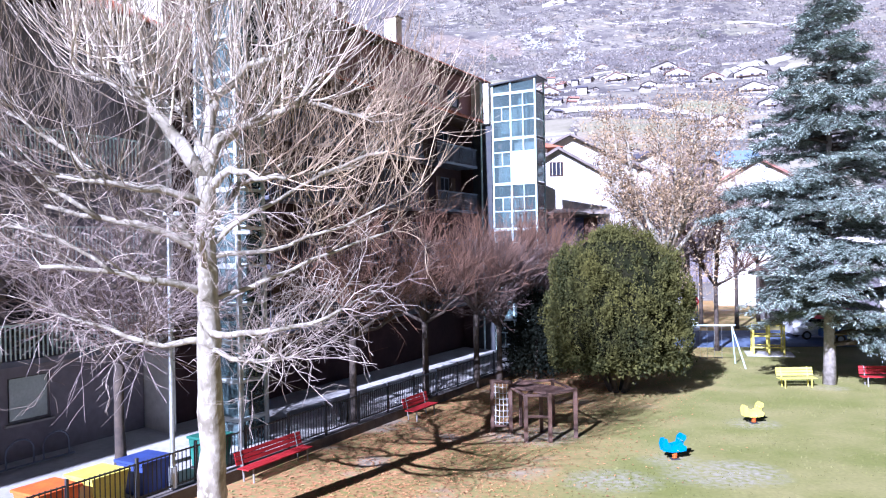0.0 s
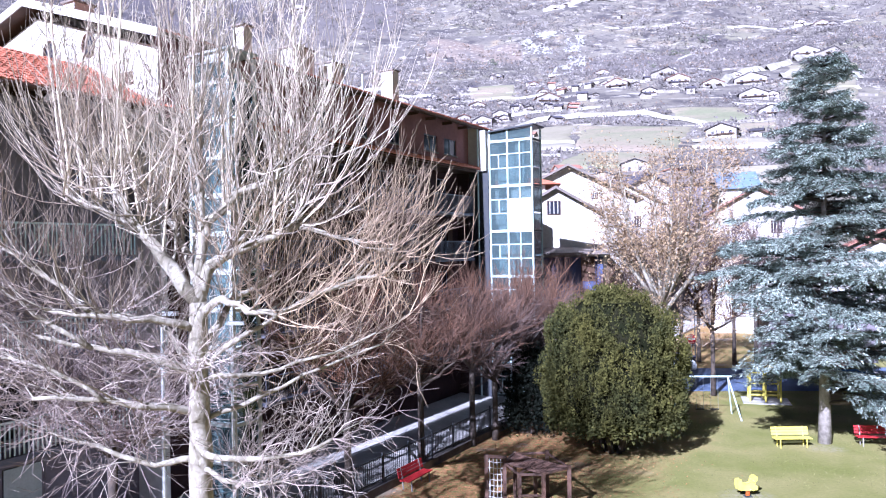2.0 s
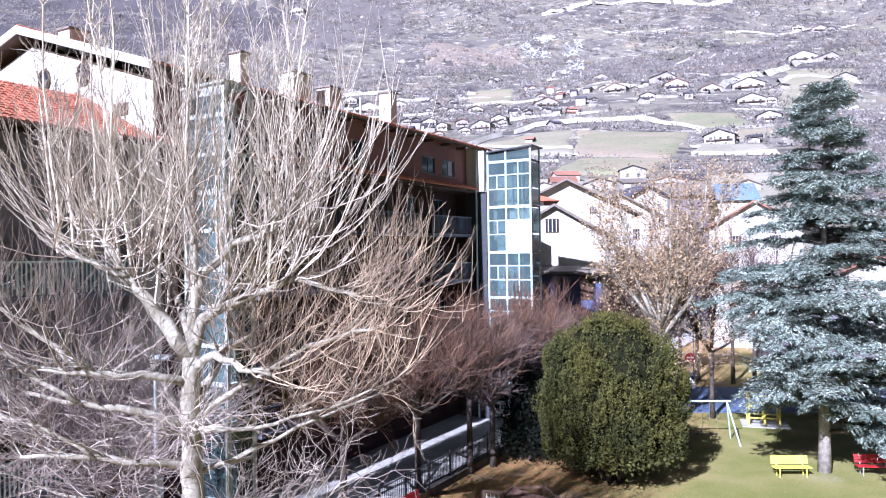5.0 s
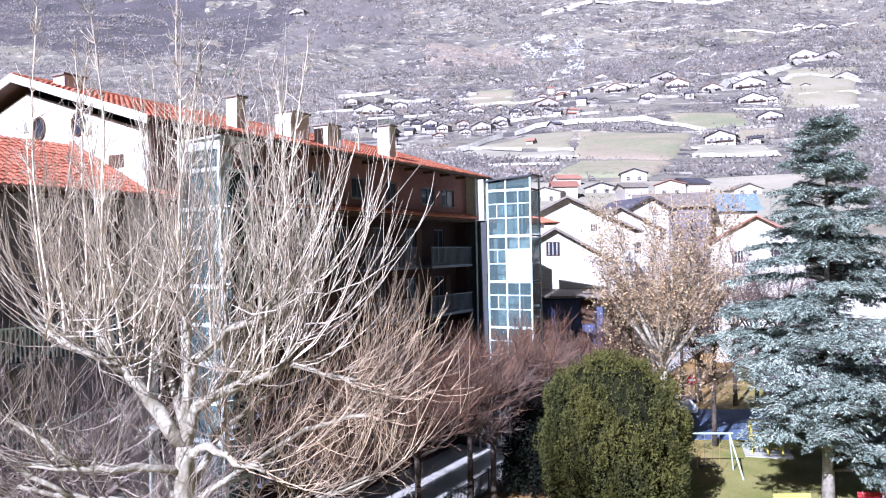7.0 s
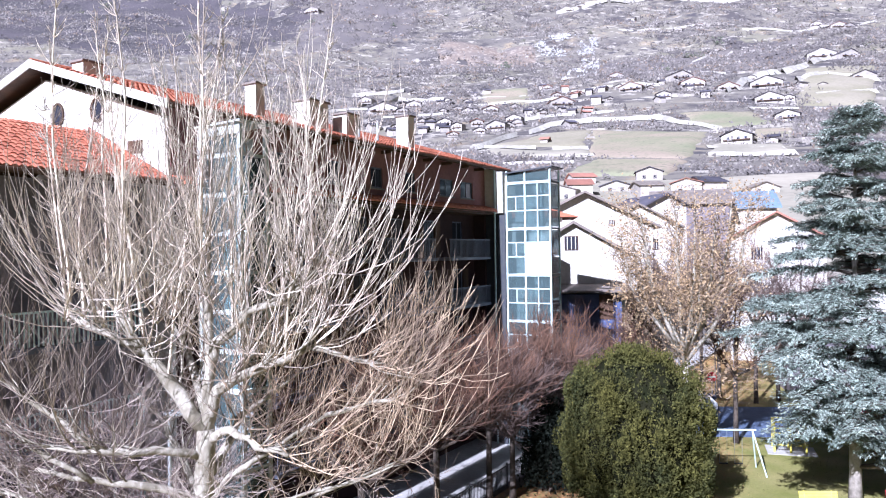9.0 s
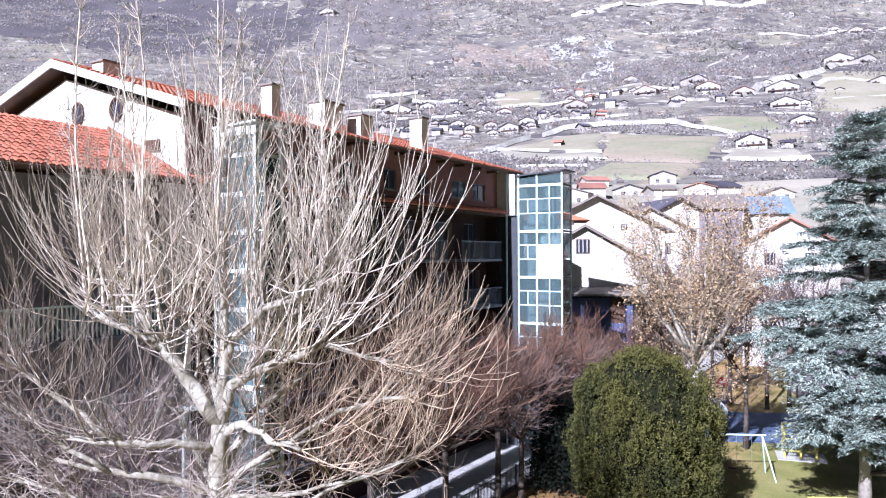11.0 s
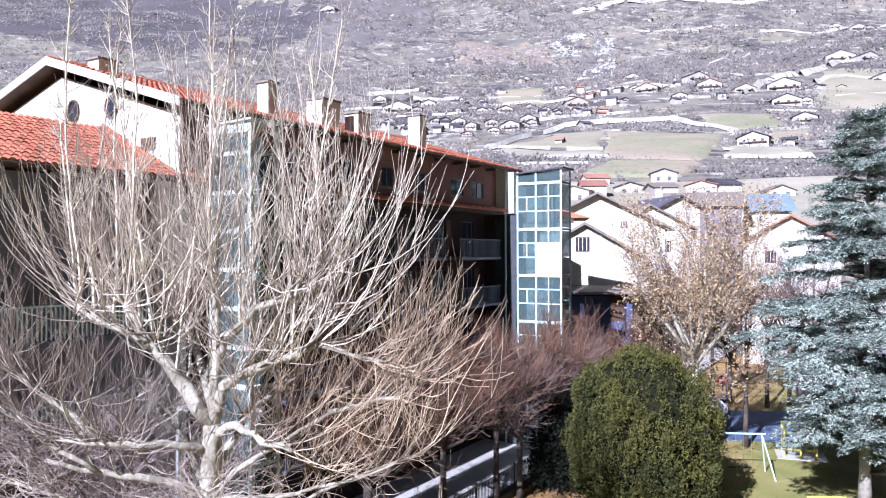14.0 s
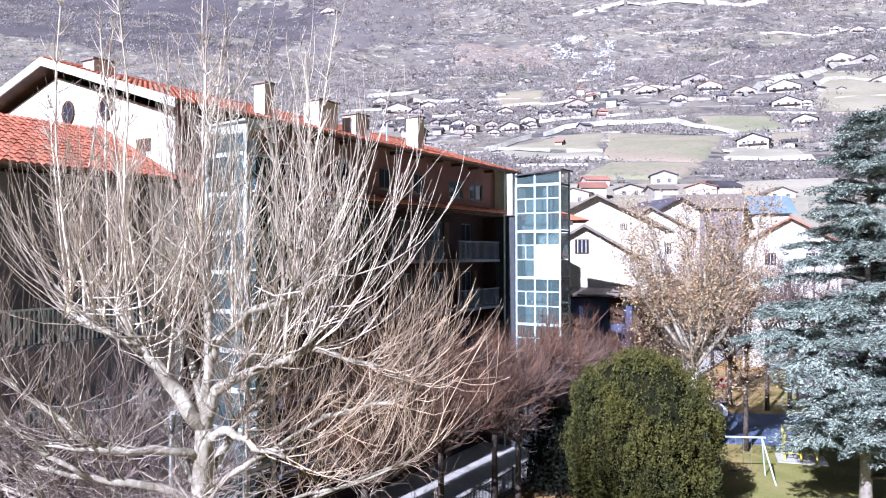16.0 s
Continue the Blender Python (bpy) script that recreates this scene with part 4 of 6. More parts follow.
def round_evergreen():
    rng = random.Random(3)
    cx, cy = 5.45, 35.3
    t = thing("evergreen_shrub", "large round olive-green evergreen on the lawn", "shrub", Matrix.Translation((cx, cy, 0)))
    core, leaves = Mesh(), Mesh()
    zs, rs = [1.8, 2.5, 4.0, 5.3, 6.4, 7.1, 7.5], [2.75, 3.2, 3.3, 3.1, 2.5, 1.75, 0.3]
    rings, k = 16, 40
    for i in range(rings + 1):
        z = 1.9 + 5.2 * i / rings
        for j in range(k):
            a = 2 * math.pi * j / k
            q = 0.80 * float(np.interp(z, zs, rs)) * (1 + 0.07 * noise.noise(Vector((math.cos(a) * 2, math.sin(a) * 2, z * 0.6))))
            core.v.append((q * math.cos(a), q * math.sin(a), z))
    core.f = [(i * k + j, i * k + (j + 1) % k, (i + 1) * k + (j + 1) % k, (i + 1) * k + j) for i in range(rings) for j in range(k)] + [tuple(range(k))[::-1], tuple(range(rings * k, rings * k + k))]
    part("inner_crown", core, M["core"], t, "solid dark core that paints the inner shade", smooth=True)
    for _ in range(680):
        a, z = rng.uniform(0, 2 * math.pi), 1.8 + 5.6 * rng.random() ** 0.95
        q = float(np.interp(z, zs, rs)) * (0.95 + 0.17 * noise.noise(Vector((math.cos(a) * 2.5, math.sin(a) * 2.5, z * 0.7))) + 0.10 * noise.noise(Vector((math.cos(a) * 7, math.sin(a) * 7, z * 1.3))) + rng.choice((-0.17, -0.06, 0.03, 0.07)))
        if z > 6.5:
            q *= rng.random() ** 0.5
        p = Vector((q * math.cos(a), q * math.sin(a), z))
        w, tall = rng.uniform(0.17, 0.30), rng.uniform(1.7, 2.5)
        for _ in range(125):
            d = Vector((rng.gauss(0, 1), rng.gauss(0, 1), rng.gauss(0, 1))).normalized()
            c = p + Vector((d.x * w, d.y * w, d.z * w * tall)) * rng.uniform(0.75, 1.05)
            leaf_cards(leaves, rng, c, (d + Vector((0, 0, 0.5))) * 2.0, 1, 0.02, 0.07)
    for _ in range(500):
        a, q = rng.uniform(0, 2 * math.pi), 3.1 * rng.random() ** 0.5
        leaf_cards(leaves, rng, Vector((q * math.cos(a), q * math.sin(a), 1.55 + rng.uniform(-0.15, 0.2))), Vector((0, 0, -0.5)), 14, 0.17, 0.13)
    part("crown", leaves, M["leaf_bush"], t, "small leathery leaves in upright clumps")
    for k in range(6):
        a = k * 1.05
        stem = Mesh().tube([(0.3 * math.cos(a), 0.3 * math.sin(a), -0.1), (0.9 * math.cos(a), 0.9 * math.sin(a), 1.2), (1.6 * math.cos(a), 1.6 * math.sin(a), 2.6)], [0.14, 0.11, 0.07], 7)
        part("stem", stem, M["bark_dark"], t)


round_evergreen()


def blue_cedar():
    rng = random.Random(8)
    t = thing("blue_cedar", "tall blue-grey cedar with flat layered boughs", "tree", Matrix.Translation((15.75, 37.1, 0)))
    trunk, needles = Mesh(), Mesh()
    H = 19.0
    axis = [(0.0 + 0.06 * k, 0.08 * k, H * k / 10 - (0.1 if k == 0 else 0)) for k in range(11)]
    trunk.tube(axis, np.interp(range(11), [0, 1, 10], [0.33, 0.26, 0.03]).tolist(), 12)

    def tuft(p, d, s):
        """A flat spray of needle-covered twiglets that fans out along d and droops a little."""
        side = d.cross(Vector((0, 0, 1))).normalized()
        for _ in range(13):
            a = (d + side * rng.uniform(-1.0, 1.0) + Vector((0, 0, rng.uniform(-0.75, 0.5)))).normalized()
            b = a.cross(Vector((rng.uniform(-0.6, 0.6), rng.uniform(-0.6, 0.6), 1))).normalized() * s * rng.uniform(0.07, 0.12)
            q = p + Vector((rng.uniform(-1, 1), rng.uniform(-1, 1), rng.uniform(-0.7, 0.5))) * s * 0.6
            needles.add([q, q + a * s * 0.35 - b, q + a * s * 0.8, q + a * s * 0.35 + b], [(0, 1, 2, 3)])

    z = 1.9
    while z < H - 0.4:
        f = z / H
        reach = (8.0 * (1 - f) ** 0.78 + 0.4) * (1.0 if z > 4.2 else 0.8)
        for k in range((6 if f < 0.7 else 5) if z > 3.3 else 3):
            a = rng.uniform(0, 2 * math.pi) if z > 3.3 else rng.uniform(-1.3, 1.2)
            ln = reach * rng.uniform(0.42, 1.1)
            if math.cos(a) < -0.1 and z < 6.0:
                ln *= 0.45 + 0.09 * max(0.0, z - 2.3)
            root = Vector((0.032 * z, 0.042 * z, z + (rng.uniform(-0.35, 0.35) if z > 4.2 else 0.0)))
            out = Vector((math.cos(a), math.sin(a), 0))
            drop = rng.uniform(0.10, 0.42) if z > 4.5 else rng.uniform(0.14, 0.22)
            rise = rng.uniform(0.0, 0.36) if f < 0.75 else 0.38
            pts = []
            for i in range(7):
                s = i / 6
                pts.append(root + out * ln * s + Vector((0, 0, ln * (rise * s - drop * s * s))) + Vector((rng.uniform(-1, 1), rng.uniform(-1, 1), 0)) * 0.07 * ln * s)
            boughs = Mesh().tube(pts, taper(0.035 + 0.012 * ln, 0.012, 7), 5, False)
            side = Vector((-out.y, out.x, 0))
            n_side = int(5 + ln * 3.6)
            for j in range(n_side):
                s = 0.22 + 0.78 * (j + rng.random()) / n_side
                i = min(int(s * 6), 5)
                p = pts[i].lerp(pts[i + 1], s * 6 - i)
                w = ln * 0.36 * (1.15 - s) * rng.uniform(0.6, 1.2) + 0.25
                sgn = 1 if j % 2 else -1
                q = [p, p + side * sgn * w * 0.5 + out * w * 0.35 + Vector((0, 0, 0.03)), p + side * sgn * w + out * w * 0.75 + Vector((0, 0, rng.uniform(-0.55, 0.12) * w))]
                boughs.tube(q, [0.02, 0.014, 0.006], 3, False)
                for m in range(int(3 + w * 7)):
                    v = rng.random()
                    c = q[0].lerp(q[1], v * 2) if v < 0.5 else q[1].lerp(q[2], v * 2 - 1)
                    tuft(c + Vector((rng.uniform(-0.14, 0.14), rng.uniform(-0.14, 0.14), rng.uniform(-0.10, 0.08))), (q[2] - q[0]).normalized(), rng.uniform(0.16, 0.27))
            part("bough", boughs, M["bark_dark"], t, kind="stuff")
            for m in range(int(ln * 6)):
                s = rng.uniform(0.35, 1)
                i = min(int(s * 6), 5)
                tuft(pts[i].lerp(pts[i + 1], s * 6 - i) + Vector((0, 0, 0.05)), out, 0.26)
        z += 0.50 if f < 0.6 else 0.40
    part("trunk", trunk, M["bark_grey"], t, smooth=True)
    part("crown", needles, M["needle"], t, "blue-grey needle tufts")


blue_cedar()


def dry_leaf_tree():
    rng = random.Random(21)
    base = Vector((9.6, 44.2, 0))
    t = thing("dry_leaf_tree", "upright tree with pale limbs that keeps its dry brown leaves", "tree", Matrix.Translation(base))
    trunk, crown, leaves = Mesh(), Mesh(), Mesh()
    trunk.tube([(0, 0, -0.1), (0.05, 0, 3), (-0.1, 0, 6.5)], [0.3, 0.25, 0.2], 10)
    for k in range(12):
        a = 2 * math.pi * k / 12 + rng.uniform(-0.3, 0.3)
        reach, top = rng.uniform(1.4, 4.6), rng.uniform(11.5, 17.2)
        z0 = rng.uniform(5.6, 6.6)
        pts = [(-0.1, 0, z0 - 0.4), (math.cos(a) * reach * 0.4, math.sin(a) * reach * 0.4, z0 + 1.6), (math.cos(a) * reach * 0.8, math.sin(a) * reach * 0.8, (z0 + top) / 2), (math.cos(a) * reach, math.sin(a) * reach, top)]
        trunk.tube(pts, [0.16, 0.12, 0.08, 0.03], 7)
        for j in range(58):
            f = rng.uniform(1.1, 2.98)
            i = int(f)
            p = Vector(pts[i]).lerp(Vector(pts[i + 1]), f - i)
            d = Vector((math.cos(a), math.sin(a), 0.6)) + Vector((rng.uniform(-1.2, 1.2), rng.uniform(-1.2, 1.2), rng.uniform(-0.4, 0.8)))
            q = bend(rng, p, d, rng.uniform(0.7, 1.7), 3, 0.12, 0.2)
            crown.tube(q, taper(0.02, 0.005, len(q)), 3, False)
            shoots(crown, rng, q[2], q[3] - q[2], 3, 0.8, 0.008, 0.05, 0.8, 2)
            leaf_cards(leaves, rng, q[-1], Vector((0, 0, -0.4)), 18, 0.32, 0.085)
            leaf_cards(leaves, rng, q[1], Vector((0, 0, -0.4)), 4, 0.22, 0.09)
    for j in range(230):
        a, z = rng.uniform(0, 6.28), rng.uniform(4.0, 10.5)
        p = Vector((math.cos(a) * rng.uniform(0.5, 4.5), math.sin(a) * rng.uniform(0.5, 4.5), z))
        leaf_cards(leaves, rng, p, Vector((0, 0, -0.4)), 14, 0.35, 0.1)
        shoots(crown, rng, p, (math.cos(a), math.sin(a), 0.6), 4, 1.0, 0.008, 0.05, 0.9, 2)
    part("trunk", trunk, M["bark_plane"], t, smooth=True)
    part("twig_mass", crown, M["twig_warm"], t, kind="stuff")
    part("crown", leaves, M["leaf_brown"], t, "sparse dry pale-brown leaves")


dry_leaf_tree()


def dark_conifer(x, y, h, r, seed):
    rng = random.Random(seed)
    t = thing("dark_evergreen", "dark evergreen shrub in the shade beside the fence", "shrub", Matrix.Translation((x, y, 0)))
    leaves, stem = Mesh(), Mesh()
    stem.tube([(0, 0, -0.1), (0.05, 0, h * 0.9)], [0.12, 0.03], 7)
    for _ in range(420):
        z = h * (0.12 + 0.88 * rng.random())
        a = rng.uniform(0, 6.28)
        k = r * (1 - (z / h) ** 2) ** 0.5 * rng.uniform(0.55, 1.05)
        leaf_cards(leaves, rng, Vector((math.cos(a) * k, math.sin(a) * k, z)), Vector((math.cos(a), math.sin(a), 0.5)), 18, 0.2, 0.12)
    part("stem", stem, M["bark_dark"], t)
    part("crown", leaves, M["leaf_dark"], t)


dark_conifer(1.7, 38.6, 4.2, 1.4, 4)


# ---- park furniture ----
def bike_rack(u0, n, z, hoops):
    b = thing("bike_rack", "row of low steel hoops before the shaded wall", "bike rack", FRONT @ Matrix.Translation((u0, n, z)))
    for k in range(hoops):
        arc = [(k * 1.15 + 0.42 * math.cos(a), 0, 0.45 + 0.35 * math.sin(a)) for a in np.linspace(math.pi, 0, 9)]
        part("hoop", Mesh().tube([(k * 1.15 - 0.42, 0, 0)] + arc + [(k * 1.15 + 0.42, 0, 0)], 0.028, 6), M["rail_shade_blue"], b)
    part("rail", Mesh().box(-0.6, hoops * 1.15 - 0.55, -0.03, 0.03, 0.0, 0.04), M["rail_shade_blue"], b)


bike_rack(-32.4, 1.2, 0.72, 4)


def bench(x, y, rz, paint, label, length=1.75):
    b = thing("bench", label, "bench", pose(x, y, 0, 0, 0, rz), "park benches")
    n_seat, n_back = 4, 3
    for k in range(n_seat):
        part("slat", Mesh().box(-length / 2, length / 2, -0.02 + k * 0.115, 0.08 + k * 0.115, 0.42, 0.455), M[paint], b)
    for k in range(n_back):
        m = Matrix.Translation((0, 0.46, 0.52 + 0.0)) @ Matrix.Rotation(radians(-14), 4, "X")
        part("slat", Mesh().box(-length / 2, length / 2, -0.015, 0.015, k * 0.135, k * 0.135 + 0.115, m), M[paint], b)
    for s in (-1, 1):
        sx = s * (length / 2 - 0.25)
        leg = Mesh().tube([(sx, 0.0, 0), (sx, 0.02, 0.42)], 0.03, 6).tube([(sx, 0.4, 0), (sx, 0.44, 0.42), (sx, 0.56, 0.92)], 0.03, 6).tube([(sx, -0.02, 0.41), (sx, 0.45, 0.41)], 0.025, 6)
        part("leg", leg, M["concrete"] if paint == "red" else M[paint], b)
    return b


bench(-6.8, 22.2, 66, "red", "long red slatted bench by the fence", 3.0)
bench(-3.1, 29.7, 66, "red", "red slatted park bench on leaf litter", 1.9)
bench(13.95, 36.1, 4, "yellow", "yellow slatted park bench on the lawn", 1.75)
bench(17.9, 36.4, -4, "red", "red park bench under the cedar", 1.8)


def spring_rider(x, y, rz, paint, label):
    r = thing("spring_rider", label, "spring rider", pose(x, y, 0, 0, 0, rz) @ Matrix.Scale(0.82, 4), "spring riders")
    coil = Mesh().tube([(0.085 * math.cos(a), 0.085 * math.sin(a), 0.03 + 0.30 * a / 31.4) for a in np.linspace(0, 31.4, 60)], 0.018, 5)
    part("spring", coil, M["orange"], r, "coil spring")
    part("base", Mesh().box(-0.17, 0.17, -0.17, 0.17, 0.0, 0.03), M["steel_dark"], r)
    for s in (-0.13, 0.13):
        side = Mesh()
        prof = [(-0.52, 0.36), (-0.18, 0.30), (0.2, 0.30), (0.42, 0.34), (0.44, 0.5), (0.3, 0.58), (0.32, 0.7), (0.42, 0.8), (0.42, 0.95), (0.28, 1.0), (0.16, 0.9), (0.1, 0.66), (-0.16, 0.6), (-0.3, 0.66), (-0.36, 0.84), (-0.52, 0.84), (-0.58, 0.62)]
        k = len(prof)
        side.v = [(a, s - 0.02, z) for a, z in prof] + [(a, s + 0.02, z) for a, z in prof]
        side.f = [tuple(range(k)), tuple(range(k, 2 * k))[::-1]] + [(i, i + k, (i + 1) % k + k, (i + 1) % k) for i in range(k)]
        part("side_panel", side, M[paint], r)
    part("seat", Mesh().box(-0.2, 0.12, -0.11, 0.11, 0.55, 0.585), M[paint], r)
    part("chest", Mesh().box(0.12, 0.30, -0.11, 0.11, 0.36, 0.62), M[paint], r)
    part("handle", Mesh().tube([(0.2, -0.28, 0.78), (0.2, 0.28, 0.78)], 0.018, 6), M["steel_grey"], r)
    part("footrest", Mesh().tube([(0.06, -0.28, 0.38), (0.06, 0.28, 0.38)], 0.018, 6), M["steel_grey"], r)


spring_rider(5.62, 23.95, 12, "blue", "bright blue animal spring rider on a worn patch")
spring_rider(9.65, 28.95, 8, "yellow", "yellow animal spring rider on a worn patch")


def swing():
    s = thing("swing", "white steel playground swing with a cross beam", "swing")
    ends = ((10.3, 42.6), (12.75, 42.65))
    part("beam", Mesh().tube([(10.1, 42.6, 2.3), (12.95, 42.65, 2.3)], 0.05, 8), M["steel_white"], s)
    for x, y in ends:
        for sgn in (-1, 1):
            part("leg", Mesh().tube([(x, y, 2.3), (x + 0.45 * (1 if x > 11 else -1), y + 0.95 * sgn, 0)], 0.04, 8), M["steel_white"], s)
    for x in (11.2, 12.0):
        seat = part("seat", Mesh().box(x - 0.22, x + 0.22, 42.55, 42.72, 0.45, 0.49), M["rubber"], s)
        for e in (-0.2, 0.2):
            part("chain", Mesh().tube([(x + e, 42.63, 0.49), (x + e, 42.63, 2.28)], 0.008, 4), M["steel_grey"], seat)
    tagged(s, group="playground")


swing()


def climbing_frame():
    c = thing("climbing_frame", "weathered timber climbing frame with a white rope net", "climbing frame")
    w = M["wood_play"]

    def post(x, y, h=1.75, r=0.07):
        part("post", Mesh().box(x - r, x + r, y - r, y + r, -0.05, h), w, c)

    for x, y, h in ((-0.32, 27.4, 1.95), (0.36, 27.2, 1.95), (0.9, 25.95, 1.7), (1.75, 25.95, 1.75), (2.7, 26.6, 1.8), (2.0, 28.6, 1.8), (0.75, 28.4, 1.8), (1.5, 27.4, 1.75)):
        post(x, y, h)

    def rail(a, b, r=0.05):
        part("rail", Mesh().tube([a, b], r, 6), w, c)

    rail((-0.4, 27.42, 1.9), (0.44, 27.18, 1.9), 0.07)
    rail((-0.4, 27.42, 0.25), (0.44, 27.18, 0.25))
    for z in (1.65, 0.9):
        rail((0.9, 25.95, z), (1.75, 25.95, z))
    rail((1.75, 25.95, 1.68), (2.7, 26.6, 1.72))
    rail((2.7, 26.6, 1.72), (2.0, 28.6, 1.72))
    rail((2.0, 28.6, 1.72), (0.75, 28.4, 1.72))
    rail((0.75, 28.4, 1.75), (0.36, 27.2, 1.75))
    rail((0.36, 27.2, 1.7), (0.9, 25.95, 1.65))
    rail((1.5, 27.4, 1.7), (0.9, 25.95, 1.65))
    for k in range(9):
        f = k / 8
        a = Vector((0.36, 27.2, 1.72)).lerp(Vector((0.75, 28.4, 1.72)), f)
        b = Vector((1.75, 25.95, 1.68)).lerp(Vector((2.7, 26.6, 1.72)), f)
        rail(a, b, 0.035)
    net = part("rope_net", Mesh().tube([(-0.2, 27.36, 0.25), (-0.2, 27.36, 1.88)], 0.014, 5), M["white"], c, "white rope ladder net")
    for k in range(4):
        x, y = -0.2 + 0.14 * k, 27.36 - 0.04 * k
        part("rope", Mesh().tube([(x, y, 0.25), (x + 0.02, y, 1.0), (x, y, 1.88)], 0.014, 5), M["white"], net)
    for k in range(7):
        z = 0.4 + k * 0.22
        part("rope", Mesh().tube([(-0.27, 27.38, z), (0.02, 27.3, z - 0.03), (0.3, 27.22, z)], 0.014, 5), M["white"], net)


climbing_frame()


def play_cube():
    c = thing("play_cube", "yellow tubular climbing cube on pale slabs", "climbing frame", pose(15.2, 46.8, 0, 0, 0, -12))
    for x in (0, 0.9, 1.75):
        for y in (0, 1.2):
            part("post", Mesh().box(x - 0.055, x + 0.055, y - 0.055, y + 0.055, 0, 1.85), M["yellow"], c)
    for z in (0.45, 1.15, 1.8):
        for y in (0, 1.2):
            part("rail", Mesh().box(0.06, 1.69, y - 0.035, y + 0.035, z, z + 0.08), M["yellow"], c)
        for x in (0, 1.75):
            part("rail", Mesh().box(x - 0.035, x + 0.035, 0.06, 1.14, z, z + 0.08), M["yellow"], c)
    part("slab", Mesh().box(-0.4, 2.3, -0.5, 1.6, 0.0, 0.05), M["paving"], c)


play_cube()


def fence():
    f = thing("park_fence", "dark steel railing fence on a stone kerb", "fence", FRONT)
    n, z0 = -3.78, STREET + 0.1
    u = -44.0
    while u < -2.0:
        p = part("post", POST, None, f, at=Matrix.Translation((u, n, z0)))
        u += 2.0
    for z in (0.12, 1.02):
        part("rail", Mesh().box(-44, -2, n - 0.02, n + 0.02, z0 + z, z0 + z + 0.04), M["steel_dark"], f)
    u, k, rest = -34.0, 0, Mesh()
    while u < -2.0:
        part("bar", PICKET, None, f, at=Matrix.Translation((u, n, z0)))
        u += 0.145


POST = Mesh().box(-0.035, 0.035, -0.035, 0.035, -0.1, 1.2).data("post", M["steel_dark"])
PICKET = Mesh().box(-0.011, 0.011, -0.011, 0.011, 0.1, 1.08).data("bar", M["steel_dark"])
fence()


def lamp_post(x, y, h, label, z=0.0, r=0.06, material="steel_grey"):
    p = thing("lamp_post", label, "street lamp", Matrix.Translation((x, y, z)), "lamp posts")
    part("pole", Mesh().tube([(0, 0, -0.1), (0, 0, h * 0.5), (0, 0, h)], [r, r * 0.8, r * 0.6], 8), M[material], p)
    part("base", Mesh().tube([(0, 0, -0.1), (0, 0, 0.5)], r * 1.5, 8), M[material], p)
    part("head", Mesh().box(-0.1, 0.45, -0.11, 0.11, h - 0.02, h + 0.09), M["steel_grey"], p, "flat lamp head")


lamp_post(-9.0, 19.3, 7.5, "tall grey lamp post beside the fence", 0.5, 0.075)
lamp_post(-7.9, 21.6, 7.5, "slim green-grey lamp post by the bench", 0.0, 0.05)
lamp_post(16.98, 62.0, 6.8, "pale street lamp post beyond the playground", 0.03)
lamp_post(15.9, 63.5, 6.0, "thin dark pole beyond the playground", 0.03, 0.05, "steel_dark")


def no_entry_sign(x, y):
    s = thing("road_sign", "round red no-entry sign on a grey pole", "road sign", Matrix.Translation((x, y, 0.03)))
    part("pole", Mesh().tube([(0, 0, 0), (0, 0, 2.75)], 0.035, 7), M["steel_grey"], s)
    disc = part("disc", Mesh().tube([(0, -0.06, 2.35), (0, -0.04, 2.35)], 0.38, 20), M["red"], s)
    part("bar", Mesh().box(-0.27, 0.27, -0.075, -0.062, 2.29, 2.41), M["white"], disc, "white bar")


no_entry_sign(14.7, 59.6)


def litter_bin(u, n, paint, label, w=0.4, h=0.85):
    b = thing("litter_bin", label, "bin", FRONT @ Matrix.Translation((u, n, STREET)))
    m = Mesh()
    for z0, z1, k in ((0.08, h, 1.0),):
        q = [(-w * 0.42, -w * 0.42, z0), (w * 0.42, -w * 0.42, z0), (w * 0.42, w * 0.42, z0), (-w * 0.42, w * 0.42, z0)]
        q += [(x * 1.2, y * 1.2, z1) for x, y, _ in q]
        m.add(q, [(3, 2, 1, 0), (4, 5, 6, 7), (0, 1, 5, 4), (1, 2, 6, 5), (2, 3, 7, 6), (3, 0, 4, 7)])
    part("body", m, M[paint], b)
    part("lid", Mesh().box(-w * 0.55, w * 0.55, -w * 0.55, w * 0.55, h, h + 0.07), M[paint], b)
    for s in (-1, 1):
        part("wheel", Mesh().tube([(s * w * 0.4, w * 0.4, 0.08), (s * w * 0.46, w * 0.4, 0.08)], 0.08, 10), M["rubber"], b)


litter_bin(-26.6, -2.9, "green", "green wheeled waste bin beside the fence", 0.9, 1.0)
litter_bin(-19.9, -3.1, "rubber", "dark litter bin beside the fence", 0.4, 0.8)
for u, paint, lab in ((-32.0, "orange", "orange waste container behind the fence"), (-30.6, "yellow", "yellow waste container behind the fence"), (-29.1, "navy", "blue waste container behind the fence")):
    litter_bin(u, -3.0, paint, lab, 1.05, 0.95)


